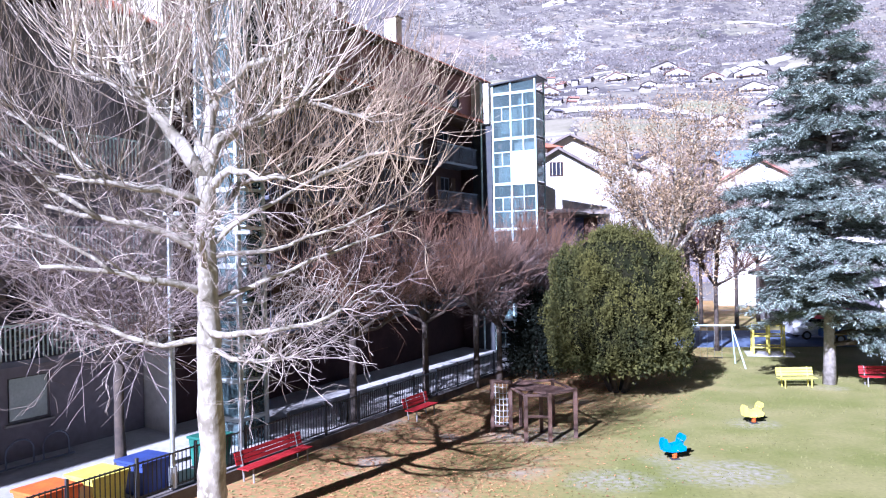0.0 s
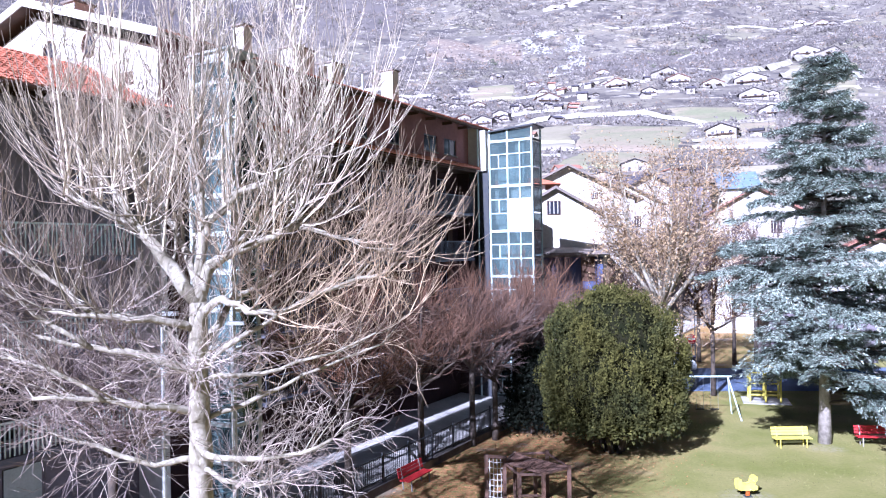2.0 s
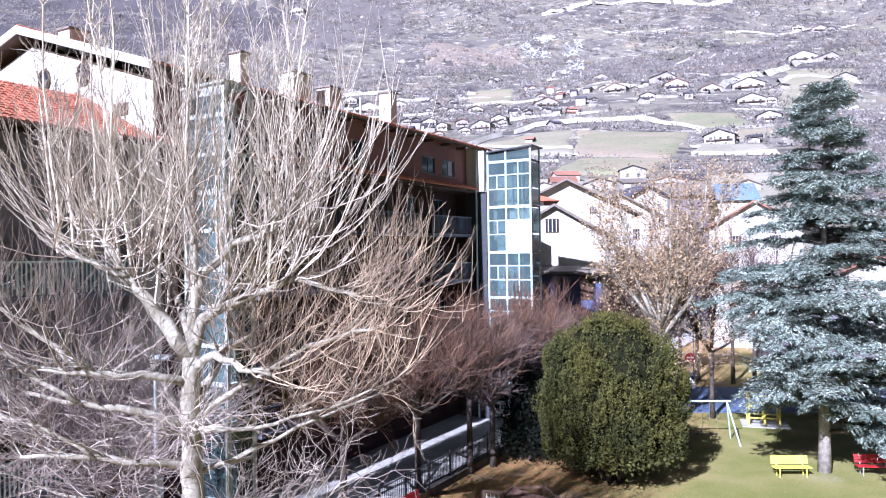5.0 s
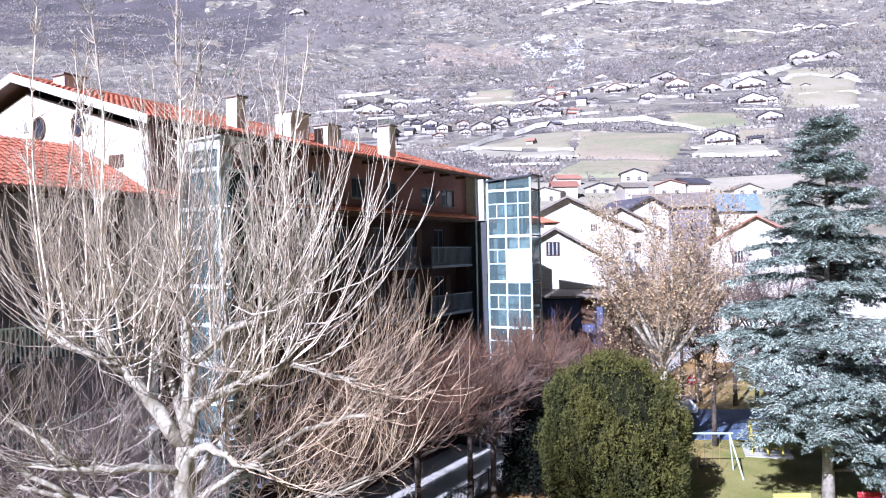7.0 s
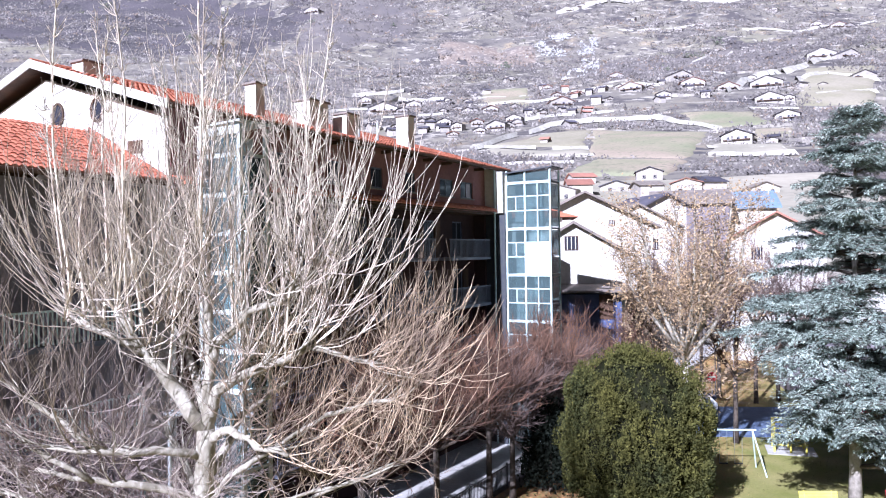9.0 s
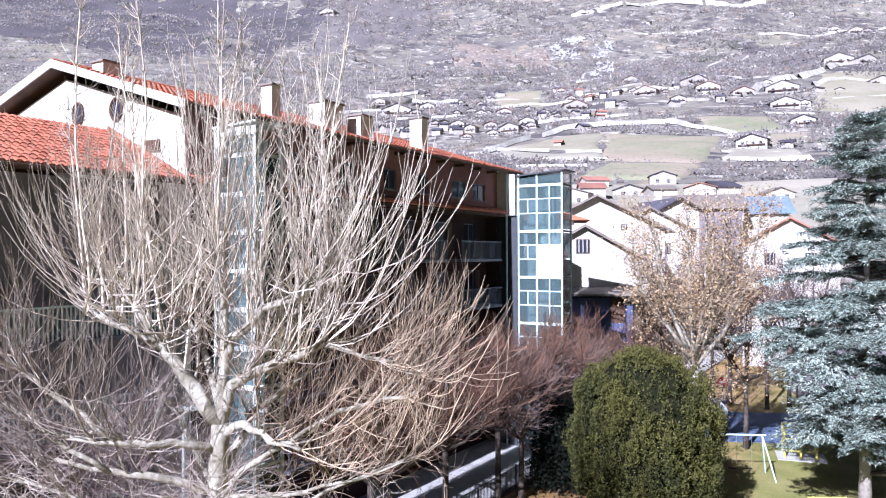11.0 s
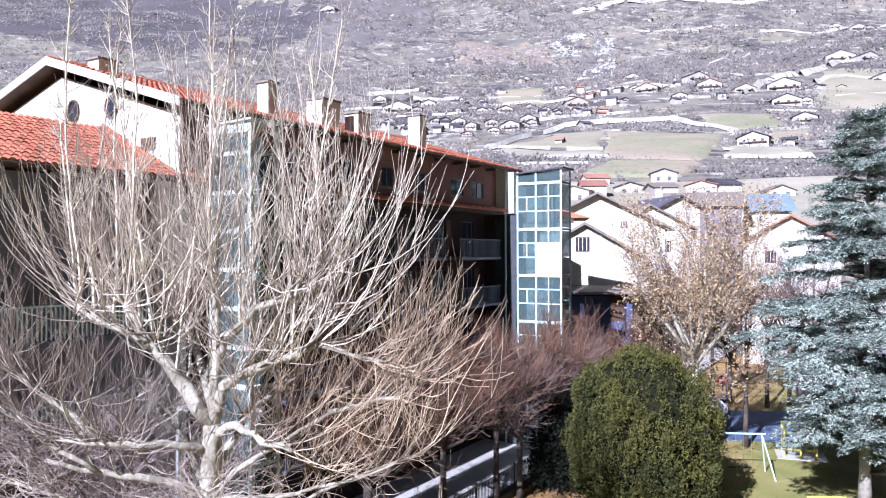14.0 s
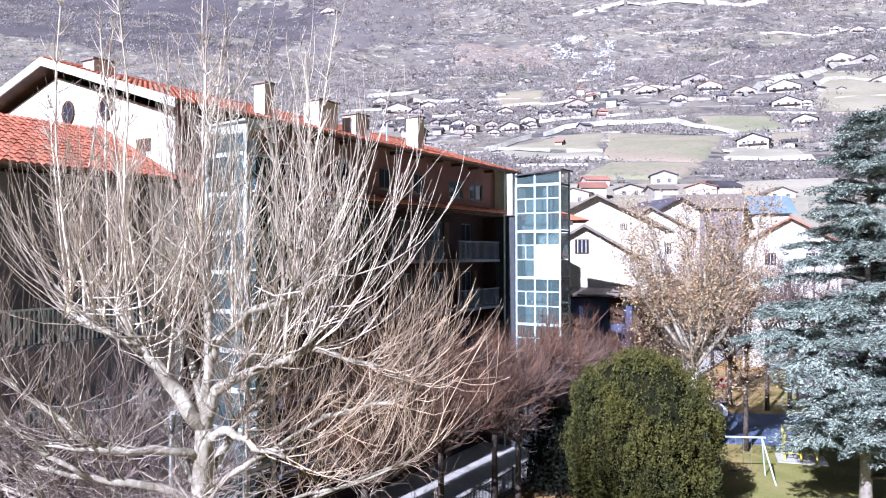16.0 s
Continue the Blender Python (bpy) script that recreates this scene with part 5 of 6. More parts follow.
def car(x, y, rz, paint, label, van=False):
    c = thing("parked_car", label, "car", pose(x, y, 0.03, 0, 0, rz), "parked cars")
    L, W = (4.8, 1.9) if van else (4.1, 1.7)
    prof = [(-L / 2, 0.35), (L / 2, 0.35), (L / 2, 0.72), (L * 0.30, 0.9), (L * 0.14, 1.45), (-L * 0.34, 1.48), (-L * 0.47, 0.95), (-L / 2, 0.85)]
    if van:
        prof = [(-L / 2, 0.35), (L / 2, 0.35), (L / 2, 0.95), (L * 0.36, 1.2), (L * 0.24, 1.95), (-L / 2 + 0.05, 2.0), (-L / 2, 1.9), (-L / 2, 1.0)]
    bm = bmesh.new()
    lo = [bm.verts.new((a, -W / 2 + (0.14 if z > 1.1 else 0), z)) for a, z in prof]
    hi = [bm.verts.new((a, W / 2 - (0.14 if z > 1.1 else 0), z)) for a, z in prof]
    k = len(prof)
    bm.faces.new(lo), bm.faces.new(hi[::-1])
    for i in range(k):
        bm.faces.new((lo[i], hi[i], hi[(i + 1) % k], lo[(i + 1) % k]))
    bmesh.ops.recalc_face_normals(bm, faces=bm.faces)
    bmesh.ops.bevel(bm, geom=list(bm.edges), offset=0.06, segments=2, affect="EDGES")
    body = Mesh()
    bm.verts.index_update()
    body.v, body.f = [tuple(v.co) for v in bm.verts], [tuple(v.index for v in f.verts) for f in bm.faces]
    bm.free()
    bd = part("body", body, M[paint], c, smooth=False)
    top = 1.8 if van else 1.36
    for s in (-1, 1):
        y0 = s * (W / 2 - 0.1)
        m = Mesh().box(-L * 0.28, L * 0.10, min(y0, y0 + s * 0.03), max(y0, y0 + s * 0.03), 1.0, top)
        part("side_window", m, M["window"], bd)
        for a in (-L * 0.31, L * 0.31):
            wh = part("wheel", Mesh().tube([(a, s * (W / 2 - 0.16), 0.31), (a, s * (W / 2 + 0.01), 0.31)], 0.31, 16), M["rubber"], c)
            part("rim", Mesh().tube([(a, s * (W / 2 + 0.01), 0.31), (a, s * (W / 2 + 0.02), 0.31)], 0.19, 12), M["steel_grey"], wh)
    part("rear_window", Mesh().box(-L / 2 - 0.0, -L / 2 + 0.3, -W * 0.36, W * 0.36, 1.02, top - 0.05), M["window"], bd)


car(22.5, 54.9, 2, "carpaint", "white van parked behind the playground", True)
car(23.6, 52.5, 2, "carblue", "blue car parked behind the playground")
car(12.4, 57.8, 182, "carpaint", "white car parked across the street")
car(-2.2, 52.6, 64, "carpaint", "white car parked on the shaded street")


def parasol(x, y):
    p = thing("market_awning", "pink canvas awning behind the cedar", "awning", Matrix.Translation((x, y, 0)))
    k = 8
    m = Mesh()
    m.v = [(0, 0, 3.1)] + [(1.7 * math.cos(2 * math.pi * i / k), 1.7 * math.sin(2 * math.pi * i / k), 2.35) for i in range(k)] + [(1.7 * math.cos(2 * math.pi * i / k), 1.7 * math.sin(2 * math.pi * i / k), 2.1) for i in range(k)]
    m.f = [(0, i + 1, (i + 1) % k + 1) for i in range(k)] + [(i + 1, i + 1 + k, (i + 1) % k + 1 + k, (i + 1) % k + 1) for i in range(k)]
    part("canopy", m, M["pink"], p)
    part("pole", Mesh().tube([(0, 0, 0), (0, 0, 3.05)], 0.04, 7), M["steel_grey"], p)


parasol(20.6, 49.0)


# ---- houses behind the park ----
def house(x, y, z, w, d, wall_h, rise, rz, wall_m, roof_m, label, name="house", windows=(), over=0.6, group="", apex=0.0):
    """A gabled house; the gable faces -y before it is turned by rz. windows: (x, z, w, h) on the gable side."""
    h = thing(name, label, "house", pose(x, y, z, 0, 0, rz), group)
    a = apex * w / 2
    prof = [(-w / 2, -6.0), (w / 2, -6.0), (w / 2, wall_h), (a, wall_h + rise), (-w / 2, wall_h)]
    m = Mesh()
    m.v = [(px, 0, pz) for px, pz in prof] + [(px, d, pz) for px, pz in prof]
    m.f = [(0, 1, 2, 3, 4), (9, 8, 7, 6, 5)] + [((k + 1) % 5, k, k + 5, (k + 1) % 5 + 5) for k in range(5)]
    wall_ob = part("wall", m, M[wall_m], h)
    for s in (-1, 1):
        span = w / 2 - s * a
        lip = rise / span * over
        e = (s * (w / 2 + over), wall_h - lip + 0.03)
        t = (a, wall_h + rise + 0.03)
        r = Mesh()
        q = [(e[0], -over, e[1]), (t[0], -over, t[1]), (t[0], d + over, t[1]), (e[0], d + over, e[1])]
        q2 = [(px, py, pz + 0.22) for px, py, pz in q]
        fs = [(0, 1, 2, 3), (7, 6, 5, 4), (0, 4, 5, 1), (1, 5, 6, 2), (2, 6, 7, 3), (3, 7, 4, 0)]
        r.add(q + q2, fs if s < 0 else [f[::-1] for f in fs])
        part("roof", r, M[roof_m], h)
    for wx, wz, ww, wh in windows:
        wn = part("window", Mesh().box(wx - ww / 2 - 0.06, wx + ww / 2 + 0.06, -0.05, 0.02, wz - 0.06, wz + wh + 0.06), M["navy"] if ww > 1.2 else M["wood_dark"], h)
        part("pane", Mesh().box(wx - ww / 2, wx + ww / 2, -0.07, -0.052, wz, wz + wh), M["window"], wn)
        for k in range(3):
            part("glazing_bar", Mesh().box(wx - ww / 2 + (k + 0.5) * ww / 3 - 0.025, wx - ww / 2 + (k + 0.5) * ww / 3 + 0.025, -0.1, -0.072, wz, wz + wh), M["white"], wn)
    return h


h1 = house(4.2, 57, 0, 7.6, 14, 12.0, 2.2, 0, "white", "slate", "tall white house with a stone-slab gable roof", windows=((-0.15, 12.3, 0.9, 0.95),), over=0.5)
h2 = house(6.5, 75, 0, 13.0, 14, 14.6, 3.2, 0, "white", "slate", "white house with a wide stone-slab roof", windows=((2.6, 14.6, 0.5, 0.5),), over=0.8)
lean = thing("lean_to", "shaded lean-to with a dark roof beside the white house", "shed", Matrix.Translation((2.5, 55.0, 0)))
part("wall", Mesh().box(0.5, 5.0, 0.6, 1.9, 0, 9.0), M["shade_blue_wall"], lean)
part("roof", Mesh().add([(0.0, -0.5, 9.35), (5.6, -0.5, 9.35), (5.6, 1.98, 9.75), (0.0, 1.98, 9.75), (0.0, -0.5, 9.2), (5.6, -0.5, 9.2), (5.6, 1.98, 9.6), (0.0, 1.98, 9.6)], [(0, 1, 2, 3), (7, 6, 5, 4), (0, 4, 5, 1), (1, 5, 6, 2), (2, 6, 7, 3), (3, 7, 4, 0)]), M["slate"], lean)
part("door", Mesh().box(3.4, 4.4, 0.55, 0.6, 7.2, 9.0), M["wood_dark"], lean)
annex = thing("rear_annex", "rear annex with a red tiled hip roof", "building", Matrix.Translation((2.4, 60.5, 0)))
part("wall", Mesh().box(-3, 1.2, 0.4, 6, 0, 14.85), M["white"], annex)
part("roof", Mesh().add([(-3.5, -0.2, 14.9), (2.5, -0.2, 14.9), (2.5, 6.5, 14.9), (-3.5, 6.5, 14.9), (-1.5, 3.2, 16.1), (-0.8, 3.2, 16.1)], [(0, 1, 5, 4), (1, 2, 5), (2, 3, 4, 5), (3, 0, 4), (3, 2, 1, 0)]), M["tile"], annex)

house(27.5, 84, 0, 9.5, 12, 13.2, 2.7, -14, "white", "far_red", "white house with a pinkish tiled roof", windows=((-2, 11, 1, 1.2), (2, 11, 1, 1.2)))
house(14.0, 92, 0, 10, 12, 15.0, 2.6, 8, "white", "slate", "pale house with a grey roof behind the others", windows=((-2, 12.2, 1, 1.2), (2, 12.2, 1, 1.2)))
house(29.5, 112, 0, 12, 10, 18.5, 2.0, 80, "beige_wall", "slate", "beige house with a long grey roof", windows=((-3, 15, 1, 1.2), (0, 15, 1, 1.2), (3, 15, 1, 1.2)))
house(36.0, 113, 0, 8, 7, 18.0, 2.2, 84, "white", "far_blue", "white house with a bluish roof", windows=((-2, 15, 1, 1.3), (2, 15, 1, 1.3)))
house(20.0, 106, 0, 9, 10, 17.5, 2.2, 20, "white", "far_roof", "white village house with a grey roof", windows=((-2, 14, 1, 1.3), (2, 14, 1, 1.3)))
house(33.0, 68, 0, 10, 10, 7.5, 2.5, -30, "white", "far_red", "low white house behind the cedar", windows=((-2, 4.5, 1, 1.2), (2, 4.5, 1, 1.2)))
house(44.0, 84, 0, 12, 10, 9.5, 2.8, -20, "beige_wall", "far_red", "beige house behind the cedar", windows=((-2, 6.5, 1, 1.2), (2, 6.5, 1, 1.2)))
house(26.0, 63, 0, 8, 8, 4.2, 1.8, -8, "beige_wall", "slate", "low stone-roofed building across the street", windows=((-2, 2.2, 1, 1.2), (2, 2.2, 1, 1.2)))


# a row of village houses at the foot of the slope
rng = random.Random(12)
for k, x in enumerate((12, 22, 31, 42, 52, 63, 74, 26, 48)):
    y = 238 + 7 * (k % 3) + (38 if k > 6 else 0)
    house(x, y, height(x, y), rng.uniform(8, 12), rng.uniform(7, 9), rng.uniform(3.2, 5.0), rng.uniform(1.4, 2.0), rng.uniform(-20, 20) + (90 if k % 2 else 0), "far_white", ("slate", "far_red", "far_roof")[k % 3], "pale village house at the foot of the slope", windows=((-2, 1.6, 1, 1.2), (2, 1.6, 1, 1.2)), group="village row")


# ---- where the houses, meadows and banks lie on the slope: x, y (and width) ----
EAST_HOUSES = [(424, 1115, 39), (452, 1089, 34), (373, 864, 26), (637, 1585, 33), (657, 1585, 26), (602, 1610, 22), (229, 725, 29), (253, 810, 32), (215, 810, 23), (185, 837, 29), (189, 910, 27), (117, 827, 26), (130, 1046, 22), (141, 766, 16), (180, 533, 16), (119, 433, 18), (255, 871, 13), (293, 817, 11), (185, 766, 12), (139, 833, 10), (338, 1669, 18), (385, 1669, 18), (271, 1815, 14), (572, 1779, 19)]
VILLAGE_HOUSES = [(-15, 1138, 17), (-43, 1026, 14), (-7, 810, 13), (9, 742, 12), (-30, 745, 16), (42, 779, 25), (81, 779, 16), (65, 710, 12), (51, 716, 10), (-21, 618, 18), (-7, 680, 16), (-33, 593, 10), (18, 506, 8), (-144, 776, 35), (-118, 820, 18), (-190, 903, 20), (-67, 653, 12), (-75, 603, 10), (-52, 570, 9), (-54, 754, 12), (-71, 1034, 14), (-92, 895, 13)]
HIGH_HOUSES = [(-520, 1340, 14), (-553, 1950, 50), (-623, 1927, 23), (-383, 1990, 21), (118, 1950, 35), (159, 1974, 30)]
LOW_FIELDS = [
    ("meadow", "olive winter meadow on the lower slope", (32, 378), (78, 362), (122, 502), (53, 584)),
    ("fallow", "brownish fallow field beside the meadow", (-21, 504), (39, 456), (53, 573), (21, 575)),
    ("meadow", "olive meadow below the eastern houses", (134, 533), (168, 516), (190, 640), (129, 645)),
    ("meadow", "small green meadow beside the villa", (134, 452), (155, 449), (169, 490), (146, 496)),
    ("meadow", "green terraces in the village", (-44, 892), (11, 810), (11, 1059), (-56, 1089)),
    ("straw", "sun-bleached strip under the fallow field", (-21, 433), (36, 386), (39, 431), (-24, 492)),
    ("meadow", "lowest meadow behind the houses", (15, 316), (59, 307), (76, 356), (34, 372)),
    ("straw", "bleached foot of the slope behind the roofs", (-30, 150), (80, 150), (120, 290), (-10, 305)),
    ("straw", "pale yard round the hillside villa", (89, 378), (128, 368), (139, 414), (106, 431)),
]
HIGH_FIELDS = [
    ("woods_mid", "grey-violet bare woods above the houses", (106, 1001), (244, 932), (385, 1511), (134, 1469)),
    ("woods_mid", "grey-violet bare woods above the eastern road", (244, 932), (415, 1156), (554, 1529), (385, 1511)),
    ("rust", "rusty oak slope above the village", (-134, 1308), (47, 1303), (29, 1610), (-194, 1710)),
    ("fallow", "pale terraced slope round the eastern houses", (245, 710), (315, 707), (435, 978), (351, 978)),
    ("woods", "dark violet woods high on the slope", (-2100, 1420), (-480, 1480), (-640, 2650), (-2300, 2650)),
    ("woods_mid", "dark bare woods on the upper slope", (-480, 1480), (-250, 1700), (-300, 2400), (-640, 2500)),
]
SCREE = [((10, 1560), (169, 1547), (160, 1623), (61, 1669)), ((61, 1120), (120, 1223), (154, 1511), (116, 1517))]
# pale banks, lanes and retaining walls: height, then the points
LOW_BANKS = [(4.0, (-33, 484), (-3, 561), (23, 628), (68, 648), (111, 625), (124, 566), (132, 516)), (2.2, (-33, 508), (9, 476), (38, 438)), (1.6, (-10, 386), (25, 366)), (1.4, (15, 408), (37, 393)), (2.6, (91, 384), (128, 370)), (2.0, (99, 418), (133, 400)), (1.4, (27, 325), (56, 312)), (2.5, (-18, 680), (33, 705), (84, 699)), (2.0, (191, 658), (235, 669)), (2.4, (-139, 745), (-78, 763)), (2.6, (-209, 814), (-155, 830))]
HIGH_BANKS = [(6, (206, 785), (262, 892), (310, 936), (367, 1005), (434, 1115)), (5, (297, 853), (351, 910), (378, 850)), (3, (286, 769), (352, 791)), (8, (92, 1935), (183, 1998), (302, 2022), (466, 1990), (587, 2022)), (3, (216, 1696), (328, 1710), (405, 1703)), (4, (289, 1314), (402, 1487)), (4, (-184, 843), (-164, 1001), (-97, 947)), (4, (-228, 1009), (-163, 1046)), (3, (-64, 881), (-4, 874), (40, 857)), (2.5, (-62, 958), (6, 974)), (3.5, (52, 962), (105, 966), (157, 885)), (3, (191, 1076), (231, 1102), (248, 947)), (3, (458, 1617), (566, 1578), (758, 1703)), (3, (246, 685), (315, 707)), (3, (485, 1463), (548, 1446))]


def in_quad(x, y, quad):
    for (ax, ay), (bx, by) in zip(quad, quad[1:] + quad[:1]):
        if (bx - ax) * (y - ay) - (by - ay) * (x - ax) < 0:
            return False
    return True


CLEAR = set()
for h, *pts in LOW_BANKS + HIGH_BANKS:
    for (ax, ay), (bx, by) in zip(pts, pts[1:]):
        for i in range(25):
            x, y = ax + (bx - ax) * i / 24, ay + (by - ay) * i / 24
            for d in range(-int(6 * h), int(2 * h), 4):
                CLEAR.update((round(x / 8) + q, round((y + d) / 8)) for q in (-1, 0, 1))


def open_field(x, y):
    return (round(x / 8), round(y / 8)) in CLEAR or any(in_quad(x, y, f[2:]) for f in LOW_FIELDS)


# ---- the mountainside ----
def far_house(x, y, w, d, h, rz, roof, k):
    z = height(x, y)
    ws = [(-w * 0.28, h * 0.55, w * 0.09, h * 0.22), (w * 0.05, h * 0.55, w * 0.09, h * 0.22), (w * 0.3, h * 0.55, w * 0.09, h * 0.22), (-w * 0.28, h * 0.12, w * 0.1, h * 0.24), (w * 0.18, h * 0.1, w * 0.14, h * 0.3)]
    ob = house(x, y, z, w, d, h, w * 0.2, rz, "far_white", roof, "pale hillside house with a shallow roof" if roof == "far_roof" else "pale hillside house with a clay-tiled roof", "hillside_house", ws[: 3 + k % 3], 1.1, "hillside houses")
    part("balcony", Mesh().box(-w * 0.44, w * 0.44, -w * 0.07, -0.09, h * 0.40, h * 0.50), M["wood_dark"], ob, "dark timber balcony")
    return ob


rng = random.Random(40)
k = 0
for x, y, w in EAST_HOUSES + VILLAGE_HOUSES + HIGH_HOUSES:
    tall = rng.uniform(0.2, 0.26) if w > 22 else rng.uniform(0.28, 0.38)
    far_house(x, y, w * rng.uniform(0.85, 1.0), w * rng.uniform(0.5, 0.7), w * tall, rng.uniform(-25, 25) + (90 if w < 18 and rng.random() < 0.4 else 0), "far_red" if rng.random() < 0.15 else "far_roof", k)
    k += 1
# smaller outbuildings near them
for x, y, w in EAST_HOUSES[:18] + VILLAGE_HOUSES:
    x, y = x + rng.uniform(-30, 30), y + rng.uniform(-25, 25)
    if not open_field(x, y):
        far_house(x, y, rng.uniform(6, 11), rng.uniform(5, 8), rng.uniform(2.8, 4.5), rng.uniform(-35, 35) + (90 if rng.random() < 0.6 else 0), "far_roof", k)
        k += 1
# the loose village beside the meadows
for _ in range(46):
    y = rng.uniform(580, 1050)
    x = rng.uniform(-0.2, 0.13) * y
    if not open_field(x, y):
        far_house(x, y, rng.uniform(7, 13), rng.uniform(6, 9), rng.uniform(3.2, 5.4), rng.uniform(-35, 35) + (90 if rng.random() < 0.5 else 0), "far_red" if rng.random() < 0.15 else "far_roof", k)
        k += 1


def scrub(name, label, material, count, seed, size, keep, bits=10, tall=1.0):
    """Many small, ragged clumps of bare bushes and trees on the slope, each of loose slivers."""
    r = random.Random(seed)
    m = Mesh()
    for _ in range(count):
        y = 150 * (2600 / 150) ** r.random()
        x = r.uniform(-0.95, 0.74) * y
        if not keep(x, y, r):
            continue
        s = size * 1.7 * r.uniform(0.35, 1.4) * (0.22 + y / 1400)
        z = height(x, y)
        for _ in range(bits):
            dx, dy, dz = r.gauss(0, 0.6), r.gauss(0, 0.6), abs(r.gauss(0, 0.35)) * tall
            c = Vector((x + dx * s, y + dy * s, z + dz * s + 0.1 * s))
            a = Vector((r.uniform(-0.7, 0.7), r.uniform(-0.25, 0.6), r.uniform(0.3, 1.2))) * s * 0.42
            b = Vector((r.uniform(0.4, 1), r.uniform(-0.35, 0.35), r.uniform(-0.5, 0.5))) * s * 0.26
            m.add([c - b, c + b, c + a], [(0, 1, 2)])
    tagged(new(name, m.data(name, M[material])), label, "scrub", kind="stuff")


def wooded(x, y, r):
    v = noise.fractal(Vector((x / 160, y / 160, 7.7)), 1.0, 2.0, 4)
    thick = 0.3 if x < -0.5 * y else (0.25 if y > 800 or y < 480 else -0.1)
    if any(in_quad(x, y, f[2:]) for f in HIGH_FIELDS[:2]):
        thick = 0.9
    if in_quad(x, y, HIGH_FIELDS[3][2:]):
        thick = -0.3
    return v + thick > r.uniform(-0.4, 0.45) and not open_field(x, y)


def rusty(x, y, r):
    return wooded(x, y, r) and (in_quad(x, y, HIGH_FIELDS[2][2:]) or r.random() < 0.35)


scrub("bare_scrub", "bare grey-violet scrub and woods on the mountainside", "scrub", 70000, 61, 3.4, wooded, 8)
scrub("rusty_scrub", "rusty brown oak scrub on the mountainside", "scrub_rust", 30000, 63, 3.2, rusty, 8)
scrub("pale_scrub", "pale bleached scrub on the mountainside", "scrub_pale", 30000, 64, 3.0, wooded, 8)
scrub("evergreen_scrub", "dark evergreen trees scattered on the mountainside", "scrub_green", 1500, 62, 3.6, lambda x, y, r: noise.noise(Vector((x / 70, y / 70, 9.1))) > 0.3 and y > 480 and not open_field(x, y), 40, 1.8)
scree = Mesh()
r = random.Random(65)
for quad in SCREE:
    a, b, c, d = (Vector(q) for q in quad)
    for _ in range(1700):
        v = r.random()
        p = a.lerp(b, v).lerp(d.lerp(c, v), r.random())
        if noise.noise(Vector((p.x / 24, p.y / 60, 3.3))) < r.uniform(-0.1, 0.3):
            continue
        z, w = height(p.x, p.y) + 2.0, r.uniform(0.8, 3.2)
        scree.add([(p.x - w, p.y, z), (p.x + w, p.y - 1, z + r.uniform(-1, 1)), (p.x + r.uniform(-1, 1), p.y + 2, z + w * 1.3)], [(0, 1, 2)])
tagged(new("scree", scree.data("scree", M["rock"])), "white rocks of a scree below the woods", "scree", kind="stuff")


def contour(m, x0, x1, y, drift, h, thick, steps=10):
    """A low wall or a bank that follows the slope sideways."""
    for i in range(steps):
        a, b = x0 + (x1 - x0) * i / steps, x0 + (x1 - x0) * (i + 1) / steps
        ya, yb = y + drift * i / steps + 3 * noise.noise(Vector((a / 40, y / 40, 1))), y + drift * (i + 1) / steps + 3 * noise.noise(Vector((b / 40, y / 40, 1)))
        za, zb = height(a, ya), height(b, yb)
        m.add([(a, ya, za - 1), (b, yb, zb - 1), (b, yb, zb + h), (a, ya, za + h), (a, ya + thick, height(a, ya + thick) + 0.3), (b, yb + thick, height(b, yb + thick) + 0.3)], [(0, 1, 2, 3), (3, 2, 5, 4)])


r = random.Random(77)
walls = Mesh()
for _ in range(520):
    y = 170 * (1900 / 170) ** r.random()
    x = r.uniform(-0.3, 0.66) * y
    ln = r.uniform(6, 26) * (0.5 + y / 900)
    if y > 400 and not open_field(x, y) and not any(in_quad(x, y, f[2:]) for f in HIGH_FIELDS[:2]):
        contour(walls, x, x + ln, y, r.uniform(-6, 6), r.uniform(0.8, 2.4), r.uniform(1, 4), 6)
tagged(new("terrace_walls", walls.data("terrace_walls", M["terrace"])), "pale dry-stone terraces and banks on the slope", "terraces", kind="stuff")
banks = Mesh()
for h, *pts in LOW_BANKS + HIGH_BANKS:
    for (ax, ay), (bx, by) in zip(pts, pts[1:]):
        steps = max(3, int(abs(bx - ax) / 8))
        for i in range(steps):
            if noise.noise(Vector(((ax + (bx - ax) * i / steps) / 11, h * 3, 6.1))) < -0.4:
                continue
            xa, xb = ax + (bx - ax) * i / steps, ax + (bx - ax) * (i + 1) / steps
            ya, yb = ay + (by - ay) * i / steps, ay + (by - ay) * (i + 1) / steps
            ha, hb = (h * (0.9 + 0.45 * noise.noise(Vector((q / 13, h, 2.2)))) for q in (xa, xb))
            za, zb = height(xa, ya), height(xb, yb)
            foot = h * (2.4 + 2.0 * noise.noise(Vector((xa / 21, h, 4.4))))
            banks.add([(xa, ya - foot, height(xa, ya - foot) + 0.5), (xb, yb - foot, height(xb, yb - foot) + 0.5), (xb, yb, zb + hb), (xa, ya, za + ha), (xa, ya + h, height(xa, ya + h) - 0.5), (xb, yb + h, height(xb, yb + h) - 0.5)], [(0, 1, 2, 3), (3, 2, 5, 4)])
tagged(new("pale_banks", banks.data("pale_banks", M["bank"])), "sunlit pale lanes and retaining banks on the slope", "banks", kind="stuff")


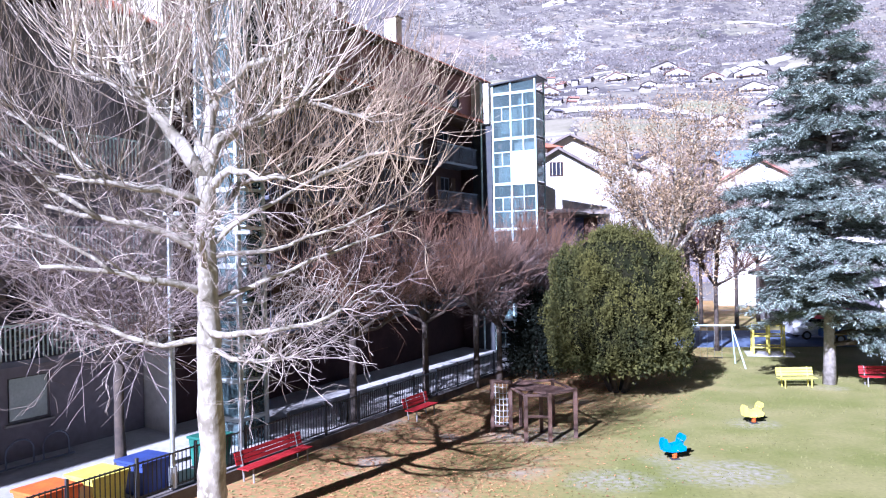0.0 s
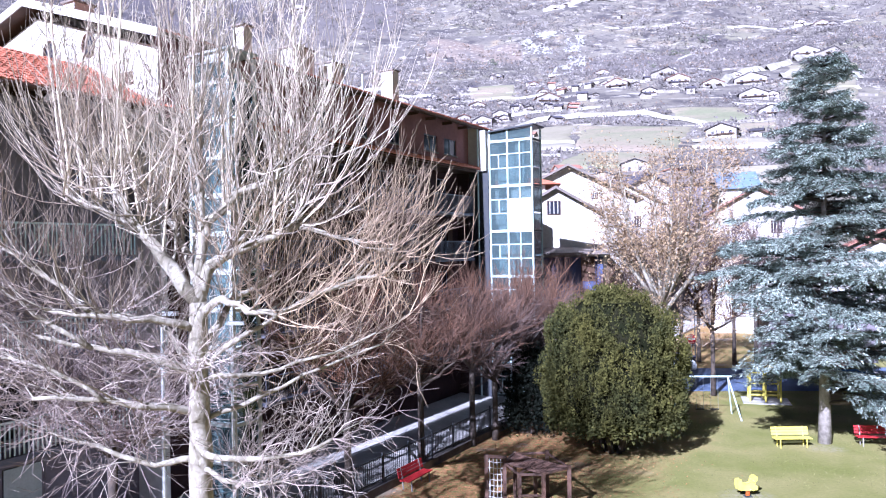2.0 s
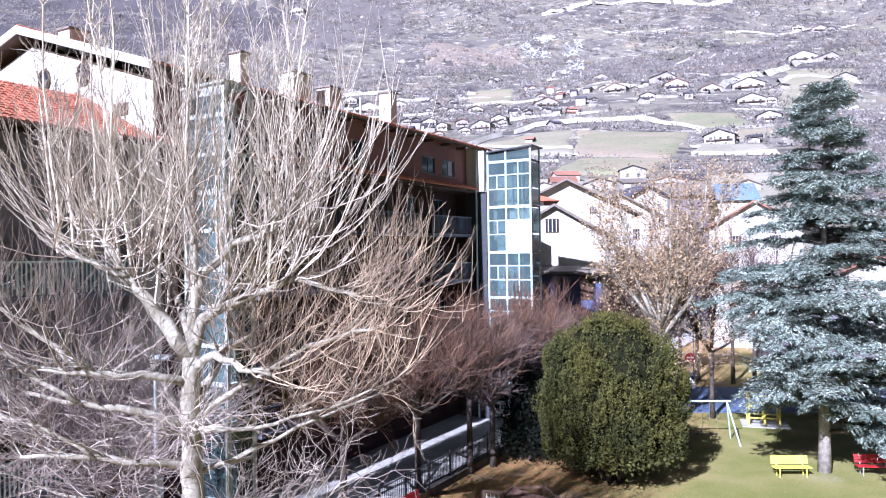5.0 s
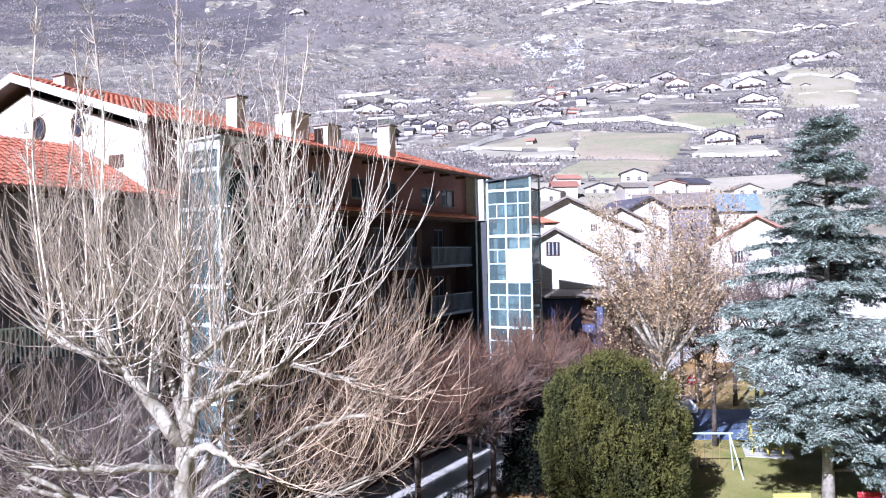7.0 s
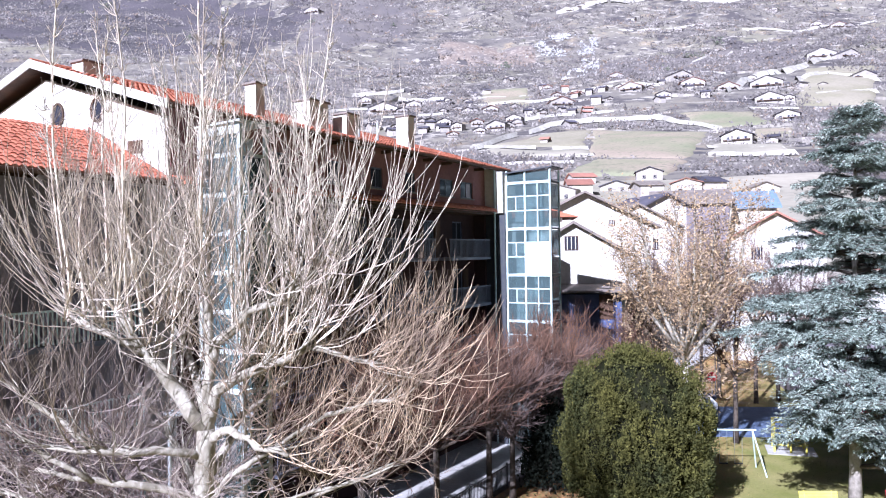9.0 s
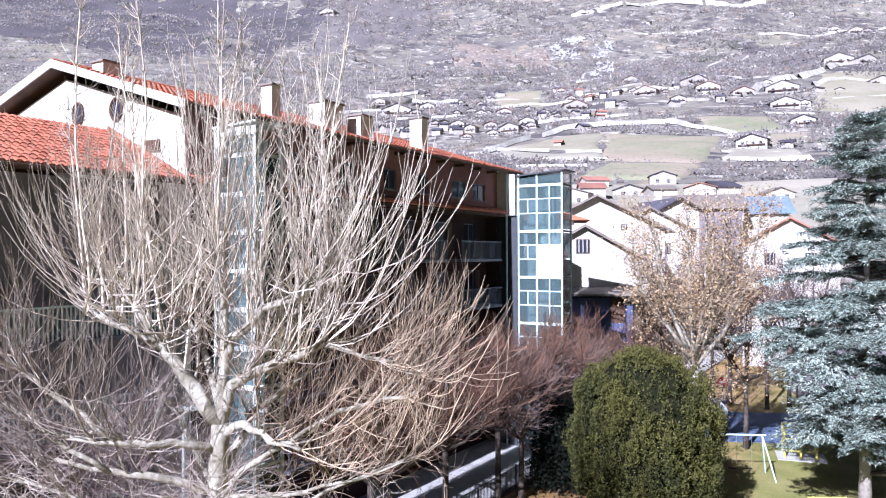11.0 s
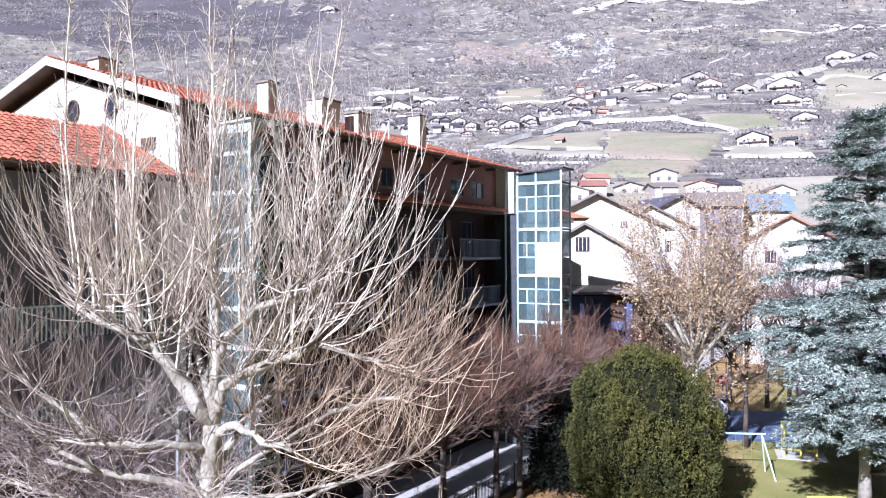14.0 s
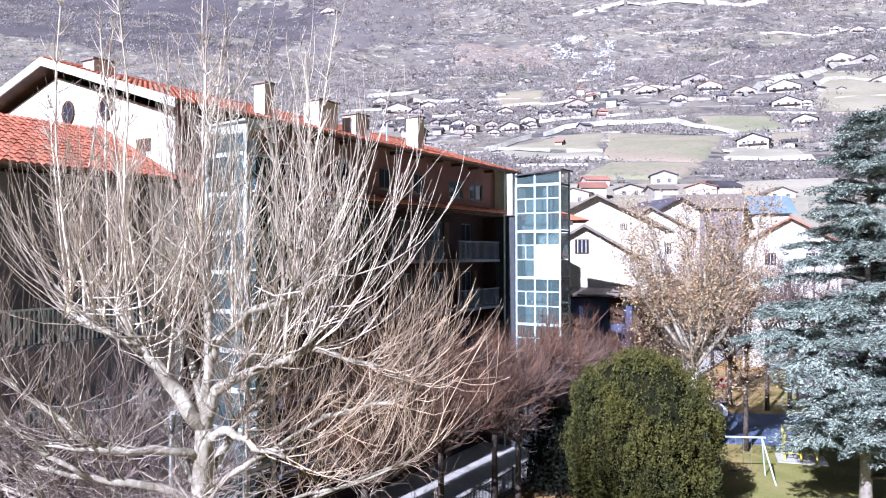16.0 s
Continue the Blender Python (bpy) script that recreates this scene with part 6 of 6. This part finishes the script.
def patch(name, label, material, corners, lift=0.5):
    """A field between four corners, from lower left round to upper left, with an uneven edge."""
    m = Mesh()
    nx, ny = 30, 20
    a, b, c, d = (Vector(q) for q in corners)
    size = (b - a).length / 14
    for j in range(ny + 1):
        for i in range(nx + 1):
            p = a.lerp(b, i / nx).lerp(d.lerp(c, i / nx), j / ny)
            e = min(i, nx - i, j * 1.6, (ny - j) * 1.6) / 3
            x = p.x + size * noise.noise(Vector((p.x / size / 5, p.y / size / 5, 2)))
            y = p.y + size * noise.noise(Vector((p.x / size / 5, p.y / size / 5, 5)))
            m.v.append((x, y, height(x, y) + lift * min(1.0, e) - (1.5 if e == 0 else 0)))
    m.f = [(j * (nx + 1) + i, j * (nx + 1) + i + 1, (j + 1) * (nx + 1) + i + 1, (j + 1) * (nx + 1) + i) for j in range(ny) for i in range(nx)]
    setting(name, m, M[material], label, "field", True)


for n_, (mm, lab, *quad) in enumerate(LOW_FIELDS + HIGH_FIELDS):
    patch("field_%d" % (n_ + 1), lab, mm, quad, 0.8 + 0.12 * n_)

# ---- fallen leaves and grass ----
r = random.Random(9)
lit = Mesh()
for _ in range(12000):
    y = r.uniform(15, 42)
    x = r.gauss(-3.2 + (y - 20) * 0.33, 2.8)
    if x < -8.6 + (y - 19) * 0.44:
        continue
    s, a = r.uniform(0.025, 0.06), r.uniform(0, 6.28)
    c, q = math.cos(a) * s, math.sin(a) * s
    z = r.uniform(0.006, 0.03)
    lit.add([(x - c, y - q, z), (x + q * 0.6, y - c * 0.6, z + r.uniform(0, 0.03)), (x + c, y + q, z), (x - q * 0.6, y + c * 0.6, z + r.uniform(0, 0.03))], [(0, 1, 2, 3)])
tagged(new("leaf_litter", lit.data("leaf_litter", M["litter"])), "fallen brown plane leaves on the lawn", "leaf litter", kind="stuff")
blades = Mesh()
for _ in range(16000):
    y = r.uniform(19, 52)
    x = r.uniform(-3 + (y - 20) * 0.35, 7 + y * 0.3)
    if noise.noise(Vector((x / 2.5, y / 2.5, 4))) < r.uniform(-0.5, 0.3):
        continue
    a, h = r.uniform(0, 6.28), r.uniform(0.02, 0.05)
    c, q = math.cos(a) * 0.02, math.sin(a) * 0.02
    dx, dy = r.uniform(-0.03, 0.03), r.uniform(-0.03, 0.03)
    blades.add([(x - c, y - q, 0), (x + c, y + q, 0), (x + dx, y + dy, h)], [(0, 1, 2)])
tagged(new("grass", blades.data("grass", M["grass"])), "short winter grass on the lawn", "grass", kind="stuff")
